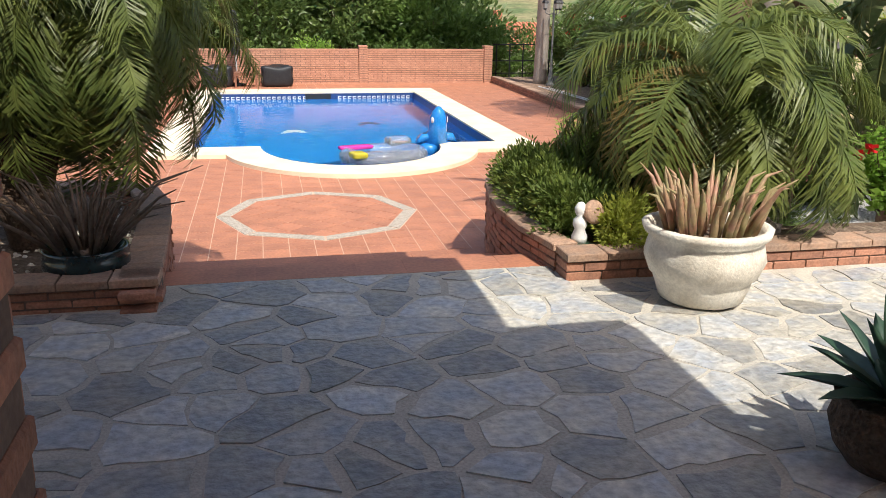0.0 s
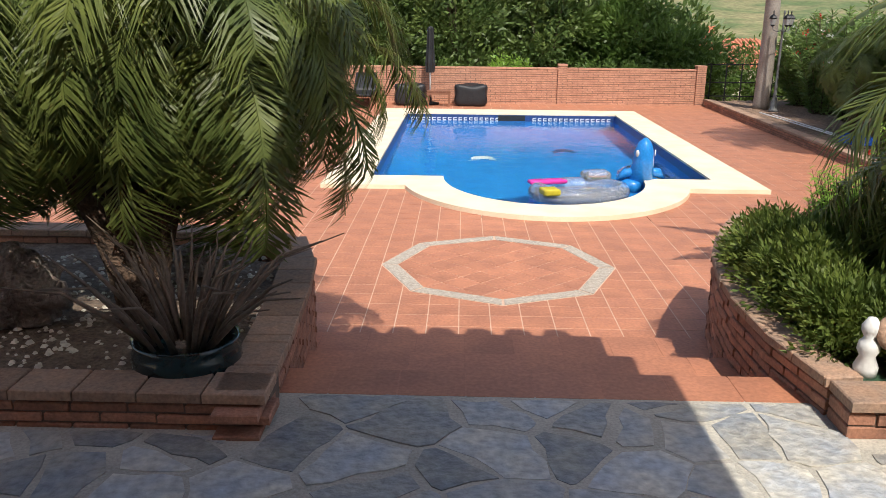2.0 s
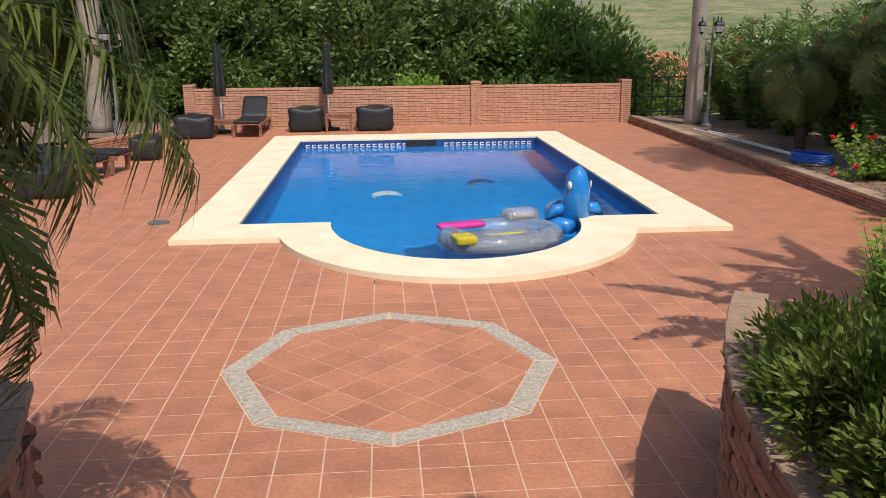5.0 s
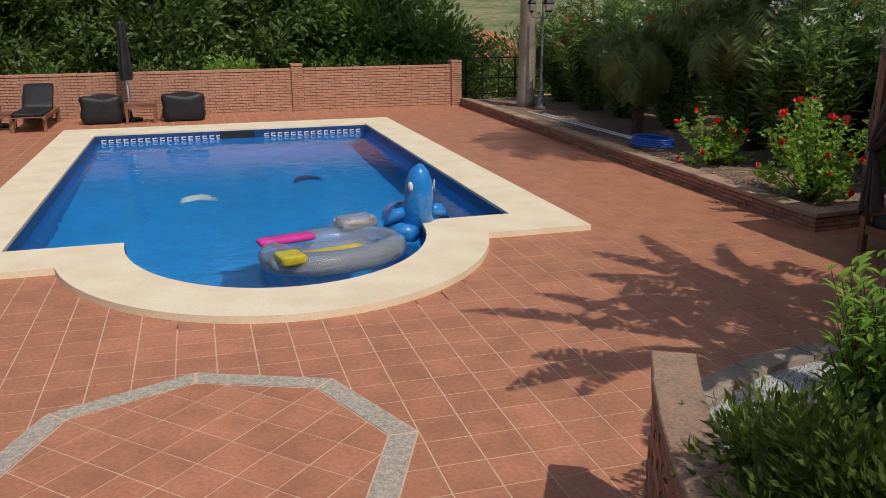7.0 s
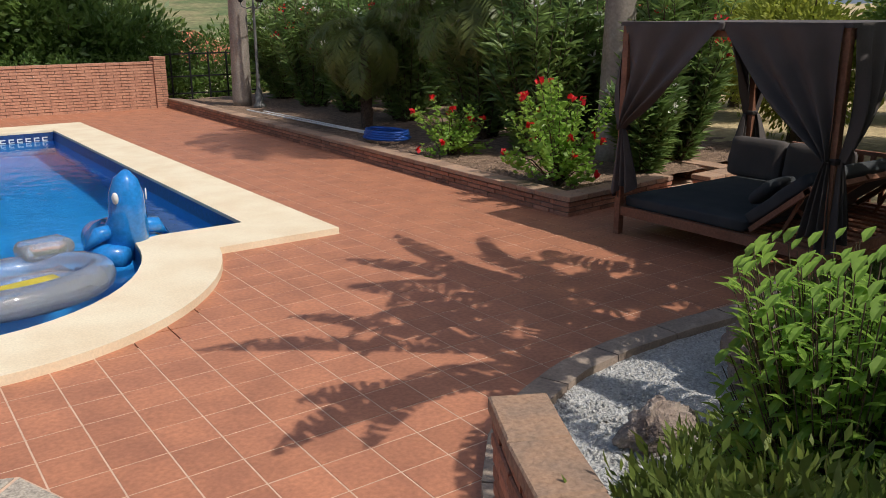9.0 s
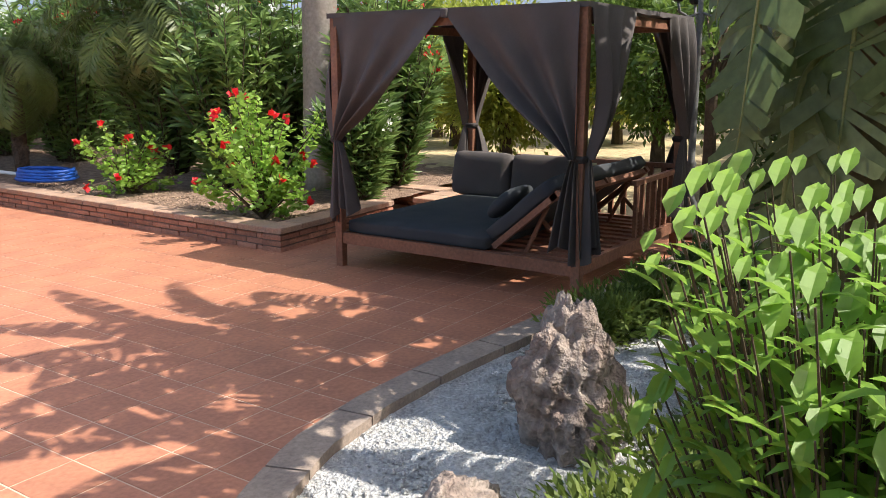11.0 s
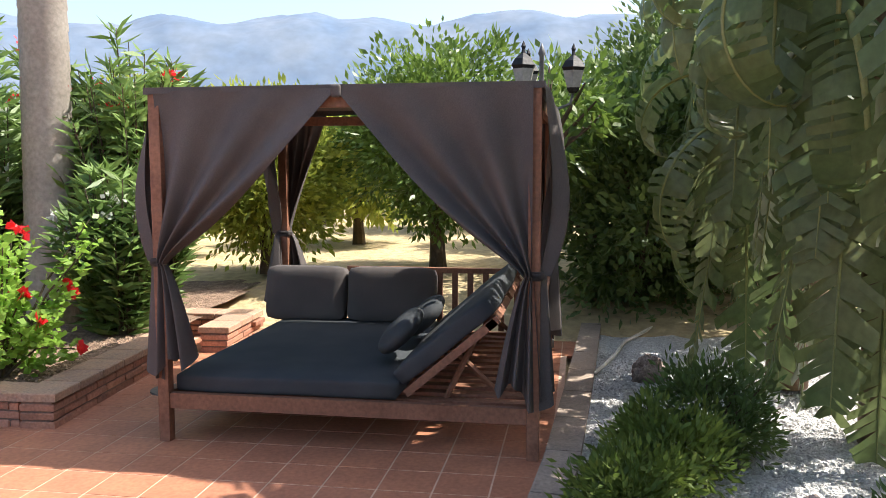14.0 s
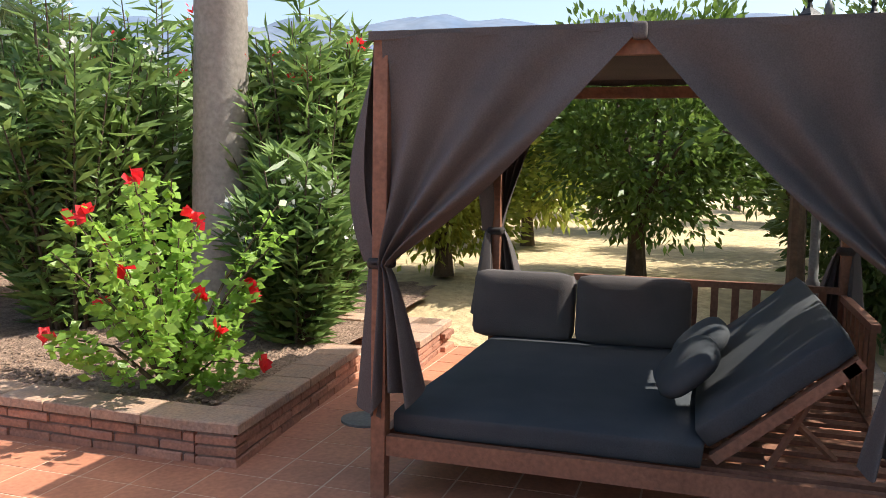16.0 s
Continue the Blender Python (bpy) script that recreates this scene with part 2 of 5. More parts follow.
# ---- mesh helpers ----
class Shape:
    def __init__(self):
        self.v, self.f = [], []

    def add(self, verts, faces):
        k = len(self.v)
        self.v += [tuple(p) for p in verts]
        self.f += [tuple(i + k for i in q) for q in faces]
        return self

    def box(self, x0, y0, z0, x1, y1, z1, m=None):
        p = [Vector((x, y, z)) for z in (z0, z1) for x, y in ((x0, y0), (x1, y0), (x1, y1), (x0, y1))]
        if m is not None:
            p = [m @ q for q in p]
        return self.add(p, [(3, 2, 1, 0), (4, 5, 6, 7), (0, 1, 5, 4), (1, 2, 6, 5), (2, 3, 7, 6), (3, 0, 4, 7)])

    def soft(self, x0, y0, z0, x1, y1, z1, r=0.03, m=None, puff=0.0):
        """A box with rounded edges; puff swells its faces."""
        bm = bmesh.new()
        bmesh.ops.create_cube(bm, size=1)
        bmesh.ops.subdivide_edges(bm, edges=bm.edges[:], cuts=6, use_grid_fill=True)
        c = Vector(((x0 + x1) / 2, (y0 + y1) / 2, (z0 + z1) / 2))
        s = Vector((abs(x1 - x0), abs(y1 - y0), abs(z1 - z0)))
        for q in bm.verts:
            u = q.co * 2
            p = Vector((u.x * s.x / 2, u.y * s.y / 2, u.z * s.z / 2))
            inner = Vector([max(-max(s[i] / 2 - r, 0), min(max(s[i] / 2 - r, 0), p[i])) for i in range(3)])
            d = p - inner
            if d.length > 1e-6:
                p = inner + d.normalized() * min(d.length, r)
            if puff:
                p.z *= 1 + puff * (1 - u.x ** 2) * (1 - u.y ** 2)
                p += noise.noise_vector(p * 3 + c * 7) * 0.012
            q.co = (m @ (p + c)) if m is not None else p + c
        bm.verts.index_update()
        self.add([q.co for q in bm.verts], [[q.index for q in f.verts] for f in bm.faces])
        bm.free()
        return self

    def prism(self, pts, z0, z1, bottom=False):
        n = len(pts)
        v = [(x, y, z1) for x, y in pts] + [(x, y, z0) for x, y in pts]
        f = [tuple(range(n))] + [(i, i + n, (i + 1) % n + n, (i + 1) % n) for i in range(n)]
        if bottom:
            f.append(tuple(range(2 * n - 1, n - 1, -1)))
        return self.add(v, f)

    def tube(self, path, radii, sides=8, cap=True):
        path = [Vector(p) for p in path]
        n = len(path)
        if not hasattr(radii, "__len__"):
            radii = [radii] * n
        v, f = [], []
        side = None
        for i, p in enumerate(path):
            d = (path[min(i + 1, n - 1)] - path[max(i - 1, 0)]).normalized()
            if side is None:
                side = d.orthogonal().normalized()
            side = (side - d * side.dot(d)).normalized()
            up = d.cross(side)
            for k in range(sides):
                a = 2 * math.pi * k / sides
                v.append(p + (side * math.cos(a) + up * math.sin(a)) * radii[i])
        for i in range(n - 1):
            for k in range(sides):
                f.append((i * sides + k, i * sides + (k + 1) % sides, (i + 1) * sides + (k + 1) % sides, (i + 1) * sides + k))
        if cap:
            f.append(tuple(range(sides - 1, -1, -1)))
            f.append(tuple((n - 1) * sides + k for k in range(sides)))
        return self.add(v, f)

    def lathe(self, prof, sides=24, at=(0, 0, 0), wob=0.0):
        v, f = [], []
        for r, z in prof:
            for k in range(sides):
                a = 2 * math.pi * k / sides
                rr = r * (1 + wob * math.sin(k * 2.5 + z * 20))
                v.append((at[0] + rr * math.cos(a), at[1] + rr * math.sin(a), at[2] + z))
        for i in range(len(prof) - 1):
            for k in range(sides):
                f.append((i * sides + k, i * sides + (k + 1) % sides, (i + 1) * sides + (k + 1) % sides, (i + 1) * sides + k))
        f.append(tuple(range(sides - 1, -1, -1)))
        f.append(tuple((len(prof) - 1) * sides + k for k in range(sides)))
        return self.add(v, f)

    def mesh(self, name, material, smooth=False):
        me = bpy.data.meshes.new(name)
        me.from_pydata(self.v, [], self.f)
        me.materials.append(material)
        if smooth:
            me.polygons.foreach_set("use_smooth", [True] * len(me.polygons))
        me.update()
        return me


def part(name, shape, material, parent=None, smooth=False, label="", kind=""):
    ob = new(name, shape.mesh(name, material, smooth))
    ob.parent = parent
    return tagged(ob, label, kind=kind)


def thing(name, label, category, group="", kind=""):
    return tagged(new(name), label, category, group, kind)


def quads(name, v, material, parent=None, kind="", label=""):
    """One mesh of loose four-cornered leaves; v is an array of n x 4 x 3."""
    v = np.asarray(v, float)
    n = len(v)
    me = bpy.data.meshes.new(name)
    me.vertices.add(n * 4)
    me.vertices.foreach_set("co", v.reshape(-1))
    me.loops.add(n * 4)
    me.loops.foreach_set("vertex_index", np.arange(n * 4))
    me.polygons.add(n)
    me.polygons.foreach_set("loop_start", np.arange(n) * 4)
    me.polygons.foreach_set("loop_total", np.full(n, 4))
    me.materials.append(material)
    me.update(calc_edges=True)
    ob = new(name, me)
    ob.parent = parent
    return tagged(ob, label, kind=kind)


def unit(a):
    return a / np.maximum(np.linalg.norm(a, axis=1, keepdims=True), 1e-9)


def leaf_quads(pos, way, length, width):
    """Pointed leaves: base, two shoulders and tip."""
    n = len(pos)
    way = unit(way)
    side = unit(np.cross(way, rng.normal(size=(n, 3))))
    up = np.cross(side, way)
    length = np.broadcast_to(length, n)[:, None]
    width = np.broadcast_to(width, n)[:, None]
    mid = pos + way * length * 0.45 - up * length * 0.06
    return np.stack([pos, mid + side * width / 2, pos + way * length, mid - side * width / 2], 1)


def crown(center, radii, clumps, leaves, clump_r, length, width, lift=0.2, shell=0.55):
    """Leaves gathered in clumps over an uneven crown with gaps."""
    d = unit(rng.normal(size=(clumps, 3)))
    r = shell + (1 - shell) * rng.random((clumps, 1)) ** 0.6
    r = r * (0.82 + 0.36 * rng.random((clumps, 1)))
    c = np.array(center) + d * r * np.array(radii)
    pos = np.repeat(c, leaves, 0)
    o = unit(rng.normal(size=(len(pos), 3))) * rng.random((len(pos), 1)) ** 0.5 * clump_r * (0.6 + 0.8 * np.repeat(rng.random((clumps, 1)), leaves, 0))
    way = unit(o) + 0.6 * np.repeat(d, leaves, 0) + rng.normal(size=o.shape) * 0.5
    way[:, 2] += lift
    return leaf_quads(pos + o, way, length * (0.7 + 0.6 * rng.random(len(pos))), width * (0.7 + 0.6 * rng.random(len(pos)))), c


def inside(pt, poly):
    x, y = pt
    hit = False
    for i in range(len(poly)):
        (x0, y0), (x1, y1) = poly[i - 1], poly[i]
        if (y0 > y) != (y1 > y) and x < (x1 - x0) * (y - y0) / (y1 - y0) + x0:
            hit = not hit
    return hit


def clip(poly, px, py, nx, ny):
    """The part of a polygon on the inner side of the line through p, whose outward normal is n."""
    out = []
    for i in range(len(poly)):
        a, b = poly[i - 1], poly[i]
        da = (a[0] - px) * nx + (a[1] - py) * ny
        db = (b[0] - px) * nx + (b[1] - py) * ny
        if (da <= 0) != (db <= 0):
            t = da / (da - db)
            out.append((a[0] + (b[0] - a[0]) * t, a[1] + (b[1] - a[1]) * t))
        if db <= 0:
            out.append(b)
    return out


def area(p):
    return 0.5 * sum(p[i - 1][0] * p[i][1] - p[i][0] * p[i - 1][1] for i in range(len(p))) if len(p) > 2 else 0


def shrink(p, d):
    """A convex polygon drawn in by d."""
    if area(p) < 0:
        p = p[::-1]
    q = list(p)
    for i in range(len(p)):
        a, b = p[i - 1], p[i]
        ex, ey = b[0] - a[0], b[1] - a[1]
        k = math.hypot(ex, ey)
        if k < 1e-6:
            continue
        nx, ny = ey / k, -ex / k
        q = clip(q, a[0] - nx * d, a[1] - ny * d, nx, ny)
        if len(q) < 3:
            return []
    return q


# ---- the ground ----
def ground_z(x, y):
    z = -0.10
    if x > 9.4:
        z = -0.10 + 0.37 * min(1, (x - 9.4) / 2.2)
    if y > 18:
        z -= 4.0 * min(1, (y - 18) / 25)
    r = math.hypot(x, y)
    if r > 60:
        z += (min(r, 1500) - 60) * 0.012 * (1 + 0.5 * noise.noise(Vector((x, y, 0)) / 160))
    if -4.5 < x < 6.5 and -4 < y < 13.5:
        z = -2.6
    return z


steps_out = [i * 1.0 for i in range(0, 31)] + [34, 38, 44, 52, 62, 75, 95, 120, 160, 220, 300, 420, 600, 900, 1400, 2200, 3800]
axis_x = sorted({-s for s in steps_out} | set(steps_out))
ground = Shape()
nx_ = len(axis_x)
ground.v = [(x, y, ground_z(x, y)) for y in axis_x for x in axis_x]
ground.f = [(j * nx_ + i, j * nx_ + i + 1, (j + 1) * nx_ + i + 1, (j + 1) * nx_ + i) for j in range(nx_ - 1) for i in range(nx_ - 1)]
tagged(part("ground", ground, M["sand"], smooth=True), "dry straw-coloured grass and sand under the orchard", "ground", kind="structure")


def ridge(name, label, dist, a0, a1, height, base, material, depth, rough_k):
    s = Shape()
    n, rows = 160, 10
    for j in range(rows):
        for i in range(n):
            a = radians(a0 + (a1 - a0) * i / (n - 1))
            d = dist + depth * j / (rows - 1)
            p = Vector((math.sin(a) * d, math.cos(a) * d, 0))
            k = j / (rows - 1)
            h = height(math.degrees(a)) * (0.88 + 0.14 * noise.fractal(p / dist * rough_k, 0.9, 2.1, 5))
            s.v.append((p.x, p.y, base + h * math.sin(k * math.pi / 2) + 0.06 * height(math.degrees(a)) * noise.noise(p / dist * rough_k * 3) * k))
    s.f = [(j * n + i, j * n + i + 1, (j + 1) * n + i + 1, (j + 1) * n + i) for j in range(rows - 1) for i in range(n - 1)]
    tagged(part(name, s, material, smooth=True), label, "hills", kind="structure")


# The range's blue is haze painted in its material.
ridge("backdrop", "far mountain range with bare pale slopes, blue haze painted into its colour", 2600, 30, 150, lambda a: 690 - 9 * max(0, a - 83) - 4 * max(0, 72 - a), 0, M["mountain"], 900, 2.6)
ridge("backdrop", "dry hillside with scattered scrub beyond the garden", 150, -80, 60, lambda a: 22, -4, M["hill"], 260, 6)

# ---- pool outline ----
PX0, PX1, PY0, PY1 = -0.56, 4.47, 3.28, 11.40
PC = (PX0 + PX1) / 2 + 0.03
CX0, CX1, CY0, CY1 = -1.2, 5.10, 2.56, 12.3


def pool_outline(x0, x1, y0, y1, a, b, n=28):
    top = math.sqrt(max(0, 1 - ((PY0 - y0) / b) ** 2)) if y0 < PY0 else 1.0
    p = [(x0, y1), (x0, y0)]
    t0 = math.asin((PY0 - y0) / b) if y0 < PY0 else 0.0
    for i in range(n + 1):
        t = math.pi + t0 + (math.pi - 2 * t0) * i / n
        p.append((PC + a * math.cos(t), PY0 + b * math.sin(t)))
    return p + [(x1, y0), (x1, y1)]


INNER = pool_outline(PX0, PX1, PY0, PY1, 1.47, 1.85)
OUTER = pool_outline(CX0, CX1, CY0, CY1, 2.08, 2.50)


def ring(inner, outer, z0, z1):
    """A slab between two outlines with equal numbers of corners."""
    n = len(inner)
    s = Shape()
    s.v = [(x, y, z1) for x, y in inner] + [(x, y, z1) for x, y in outer] + [(x, y, z0) for x, y in inner] + [(x, y, z0) for x, y in outer]
    for i in range(n):
        j = (i + 1) % n
        s.f += [(i, j, n + j, n + i), (i, 2 * n + i, 2 * n + j, j), (n + i, n + j, 3 * n + j, 3 * n + i), (2 * n + i, 3 * n + i, 3 * n + j, 2 * n + j)]
    return s


pool = thing("swimming_pool", "swimming pool lined with blue mosaic, with a rounded end and cream coping", "swimming pool", kind="structure")
part("coping", ring(INNER, OUTER, -0.06, 0.06), M["coping"], pool, label="cream cast stone coping")
basin = Shape()
n_in = len(INNER)
basin.v = [(x, y, -0.06) for x, y in INNER] + [(x, y, -1.5) for x, y in INNER]
basin.f = [(i, (i + 1) % n_in, n_in + (i + 1) % n_in, n_in + i) for i in range(n_in)] + [tuple(range(n_in, 2 * n_in))]
part("basin", basin, M["pool"], pool, label="blue mosaic basin")
SMALL = pool_outline(PX0 + 0.008, PX1 - 0.008, PY0 + 0.008 * 0, PY1 - 0.008, 1.462, 1.842)
band = Shape()
band.v = [(x, y, 0.03) for x, y in SMALL] + [(x, y, -0.17) for x, y in SMALL]
band.f = [(i, (i + 1) % n_in, n_in + (i + 1) % n_in, n_in + i) for i in range(n_in)]
part("tile_band", band, M["poolband"], pool, label="navy waterline tiles with a white key pattern")
keys_ = Shape()
for i in range(38):
    x = PX0 + 0.1 + i * 0.128
    if 1.6 < x < 2.4:
        continue
    keys_.box(x, PY1 - 0.016, -0.06, x + 0.085, PY1 - 0.012, -0.04)
    keys_.box(x, PY1 - 0.016, -0.105, x + 0.085, PY1 - 0.012, -0.09)
    keys_.box(x, PY1 - 0.016, -0.09, x + 0.02, PY1 - 0.012, -0.06)
part("key_pattern", keys_, M["white"], pool, kind="stuff")
part("skimmer", Shape().box(1.65, PY1 - 0.02, -0.12, 2.3, PY1 - 0.012, 0.02), M["cover"], pool, label="dark skimmer opening")
for cx, cy in ((1.2, 7.2), (2.9, 8.1)):
    dp = Shape()
    for k in range(3):
        dp.tube([(cx + 0.5 * (u - 0.5), cy + 0.10 * k + 0.25 * math.sin(u * 3), -1.49) for u in (0, .3, .6, 1)], [0.02, 0.07, 0.06, 0.01], 5)
    part("mosaic_motif", dp, M["whitepetal"] if cx < 2 else M["poolband"], pool)
wm = bpy.data.materials.new("water")
wm.use_nodes = True
wb = wm.node_tree.nodes["Principled BSDF"]
wb.inputs["Base Color"].default_value = (0.75, 0.92, 1.0, 1)
wb.inputs["Roughness"].default_value = 0.02
wb.inputs["IOR"].default_value = 1.33
wb.inputs["Transmission Weight"].default_value = 1.0
wt = wm.node_tree.nodes.new("ShaderNodeTexNoise")
wt.inputs["Scale"].default_value = 5.0
wt.inputs["Detail"].default_value = 3
wg = wm.node_tree.nodes.new("ShaderNodeNewGeometry")
wp = wm.node_tree.nodes.new("ShaderNodeBump")
wp.inputs["Strength"].default_value = 0.25
wp.inputs["Distance"].default_value = 0.03
wm.node_tree.links.new(wg.outputs["Position"], wt.inputs["Vector"])
wm.node_tree.links.new(wt.outputs["Fac"], wp.inputs["Height"])
wm.node_tree.links.new(wp.outputs["Normal"], wb.inputs["Normal"])
water = Shape()
water.v = [(x, y, -0.11) for x, y in INNER]
water.f = [tuple(range(n_in))]
w_ob = part("water", water, wm)
w_ob.visible_shadow = False
tagged(w_ob, "clear blue pool water with small ripples", "water", kind="structure")

# ---- deck slab, steps, terrace slab ----
Z1, Z2, Z3 = 0.63, 0.42, 0.21
N1, N2, N3 = -5.02, -4.29, -3.45
deck = Shape()
deck.add([(-9, -3.4, -0.002), (CX0 + .3, -3.4, -0.002), (CX0 + .3, 14.4, -0.002), (-9, 14.4, -0.002)], [(0, 1, 2, 3)])
deck.add([(CX1 - .3, -1.0, -0.002), (10.2, -1.0, -0.002), (10.2, 14.4, -0.002), (CX1 - .3, 14.4, -0.002)], [(0, 1, 2, 3)])
deck.add([(CX0 + .3, -3.4, -0.002), (4.1, -3.4, -0.002), (4.1, 0.9, -0.002), (CX0 + .3, 0.9, -0.002)], [(0, 1, 2, 3)])
deck.add([(4.1, -1.0, -0.002), (CX1 - .3, -1.0, -0.002), (CX1 - .3, 2.7, -0.002), (4.1, 2.7, -0.002)], [(0, 1, 2, 3)])
deck.add([(CX0 + .3, 0.9, -0.002), (0.4, 0.9, -0.002), (0.4, 2.7, -0.002), (CX0 + .3, 2.7, -0.002)], [(0, 1, 2, 3)])
deck.add([(3.7, 0.9, -0.002), (4.1, 0.9, -0.002), (4.1, 2.7, -0.002), (3.7, 2.7, -0.002)], [(0, 1, 2, 3)])
deck.add([(0.4, 0.9, -0.0022), (1.0, 0.9, -0.0022), (0.4, 1.9, -0.0022)], [(0, 1, 2)])
deck.add([(3.7, 0.9, -0.0022), (3.7, 1.9, -0.0022), (3.1, 0.9, -0.0022)], [(0, 1, 2)])
deck.add([(CX0 + .3, 12.1, -0.002), (CX1 - .3, 12.1, -0.002), (CX1 - .3, 14.4, -0.002), (CX0 + .3, 14.4, -0.002)], [(0, 1, 2, 3)])
deck_ob = tagged(part("floor_deck", deck, M["grout"]), "terracotta tiled pool deck with pale joints", "floor", kind="structure")
stair = thing("stairs", "wide shallow steps of terracotta tiles between brick planters", "stairs", kind="structure")
for name, y0, y1, z in (("step", N1, -5.3, Z1), ("step", N2, N1 + 0.0, Z2), ("step", N3, N2, Z3)):
    st = Shape().box(-0.6, min(y0, y1) - 0.05, -0.3, 3.3, y0, z - 0.002)
    part(name, st, M["tile"], stair)
terr = Shape().box(-9, -14, -0.4, 12, -5.29, Z1 - 0.0015)
terrace = tagged(part("floor_terrace", terr, M["mortar"]), "terrace of irregular grey slate in sandy mortar", "floor", kind="structure")


# ---- brick walls ----
def along(path, d):
    """The point d metres along a line of corners, and the way it goes there."""
    for a, b in zip(path, path[1:]):
        k = math.hypot(b[0] - a[0], b[1] - a[1])
        if d <= k or b == path[-1]:
            u = (b[0] - a[0]) / k, (b[1] - a[1]) / k
            return (a[0] + u[0] * d, a[1] + u[1] * d), u
        d -= k


def length_of(path):
    return sum(math.hypot(b[0] - a[0], b[1] - a[1]) for a, b in zip(path, path[1:]))


LATE = []


def brick_wall(name, label, path, z0, z1, thick, long_=0.25, high=0.055, cap=True, category="wall", m_brick="brick", pieces=True):
    """A wall along a path with brick courses on both faces and a cap of flat bricks. The wall lies to the left of the path."""
    total = length_of(path)
    core = Shape()
    ez = z1 - (0.05 if cap else 0.0)
    d = 0.0
    while d < total - 1e-6:
        e = min(total, d + 0.25)
        (ax, ay), u = along(path, d + (0.014 if d == 0 else 1e-4))
        (bx, by), _ = along(path, e - (0.014 if e == total else 1e-4))
        nx, ny = -u[1], u[0]
        i0, i1 = 0.012, thick - 0.012
        core.add([(ax + nx * i0, ay + ny * i0, z0), (bx + nx * i0, by + ny * i0, z0), (bx + nx * i1, by + ny * i1, z0), (ax + nx * i1, ay + ny * i1, z0),
                  (ax + nx * i0, ay + ny * i0, ez), (bx + nx * i0, by + ny * i0, ez), (bx + nx * i1, by + ny * i1, ez), (ax + nx * i1, ay + ny * i1, ez)],
                 [(4, 5, 6, 7), (0, 1, 5, 4), (2, 3, 7, 6), (3, 0, 4, 7), (1, 2, 6, 5)])
        d = e
    wall = tagged(part(name, core, M["joint"]), label, category, kind="structure")
    LATE.append((wall, path, z0, z1, thick, long_, high, cap, m_brick, pieces, total))
    return wall


def lay_bricks(wall, path, z0, z1, thick, long_, high, cap, m_brick, pieces, total):
    unit_brick = {}
    joined = Shape()
    rnd = random.Random(len(path) * 31 + int(z1 * 100))
    top = z1 - (0.05 if cap else 0.0)
    rows = max(1, round((top - z0) / high))
    hh = (top - z0) / rows

    def place(nm, p, u, w, dep, h, z, material):
        key = (nm, round(w, 2), round(dep, 2), round(h, 3))
        m = Matrix(((u[0], -u[1], 0, p[0]), (u[1], u[0], 0, p[1]), (0, 0, 1, z), (0, 0, 0, 1)))
        if not pieces:
            joined.box(-w / 2, -dep / 2, 0, w / 2, dep / 2, h, m)
            return
        if key not in unit_brick:
            bm = bmesh.new()
            bmesh.ops.create_cube(bm, size=1)
            bmesh.ops.scale(bm, vec=(w, dep, h), verts=bm.verts)
            bmesh.ops.translate(bm, vec=(0, 0, h / 2), verts=bm.verts)
            bmesh.ops.bevel(bm, geom=[e for e in bm.edges if e.verts[0].co.z > h * 0.9 and e.verts[1].co.z > h * 0.9], offset=min(0.006, h * 0.2), segments=1, affect='EDGES')
            me = bpy.data.meshes.new(nm)
            bm.to_mesh(me)
            bm.free()
            me.materials.append(material)
            unit_brick[key] = me
        ob = new(nm, unit_brick[key])
        ob.matrix_world = m
        ob.parent = wall

    for r in range(rows):
        d = -long_ * 0.5 * (r % 2)
        while d < total - 0.02:
            a, b = max(0, d), min(total, d + long_)
            w = b - a - 0.012
            if w > 0.05:
                p, u = along(path, (a + b) / 2)
                p = p[0] - u[1] * thick / 2, p[1] + u[0] * thick / 2
                jit = rnd.uniform(-0.005, 0.005)
                place("brick", (p[0] - u[1] * jit, p[1] + u[0] * jit), u, w, thick, hh - 0.012, z0 + r * hh, M[m_brick])
            d += long_
    if cap:
        d, w = 0.0, 0.28
        while d < total - 0.02:
            b = min(total, d + w)
            p, u = along(path, (d + b) / 2)
            p = p[0] - u[1] * thick / 2, p[1] + u[0] * thick / 2
            place("cap_brick", p, u, b - d - 0.008, thick + 0.03, 0.047, top + 0.003, M["brickcap"])
            d = b
    if not pieces:
        part("brickwork", joined, M[m_brick], wall, kind="stuff")


TOP = 0.81
RP = [(2.46, -5.43), (2.38, -4.9), (2.37, -4.4), (2.42, -3.9), (2.52, -3.4), (2.64, -3.05), (2.76, -2.76), (2.89, -2.48), (3.05, -2.18)]
LP = [(-0.06, -5.68), (-0.08, -5.0), (-0.12, -4.3), (-0.18, -3.7), (-0.32, -3.2), (-0.6, -2.9), (-1.0, -2.8), (-3.4, -2.8)]
brick_wall("wall_planter_right", "curved planter wall of thin red bricks with a flat cap", RP[::-1], 0.0, TOP + 0.01, 0.15)
brick_wall("wall_planter_front", "low planter wall of thin red bricks beside the terrace", [(2.46, -5.64), (6.6, -5.64)], Z1, TOP, 0.2)
brick_wall("wall_planter_left", "curved planter wall of thin red bricks with a flat cap", LP[1:], 0.0, TOP, 0.2)
brick_wall("wall_planter_left_front", "low planter wall of red bricks on the slate terrace", [(-3.4, -5.68), (-0.06, -5.68), (-0.08, -5.0)], Z1 - 0.02, TOP, 0.2)
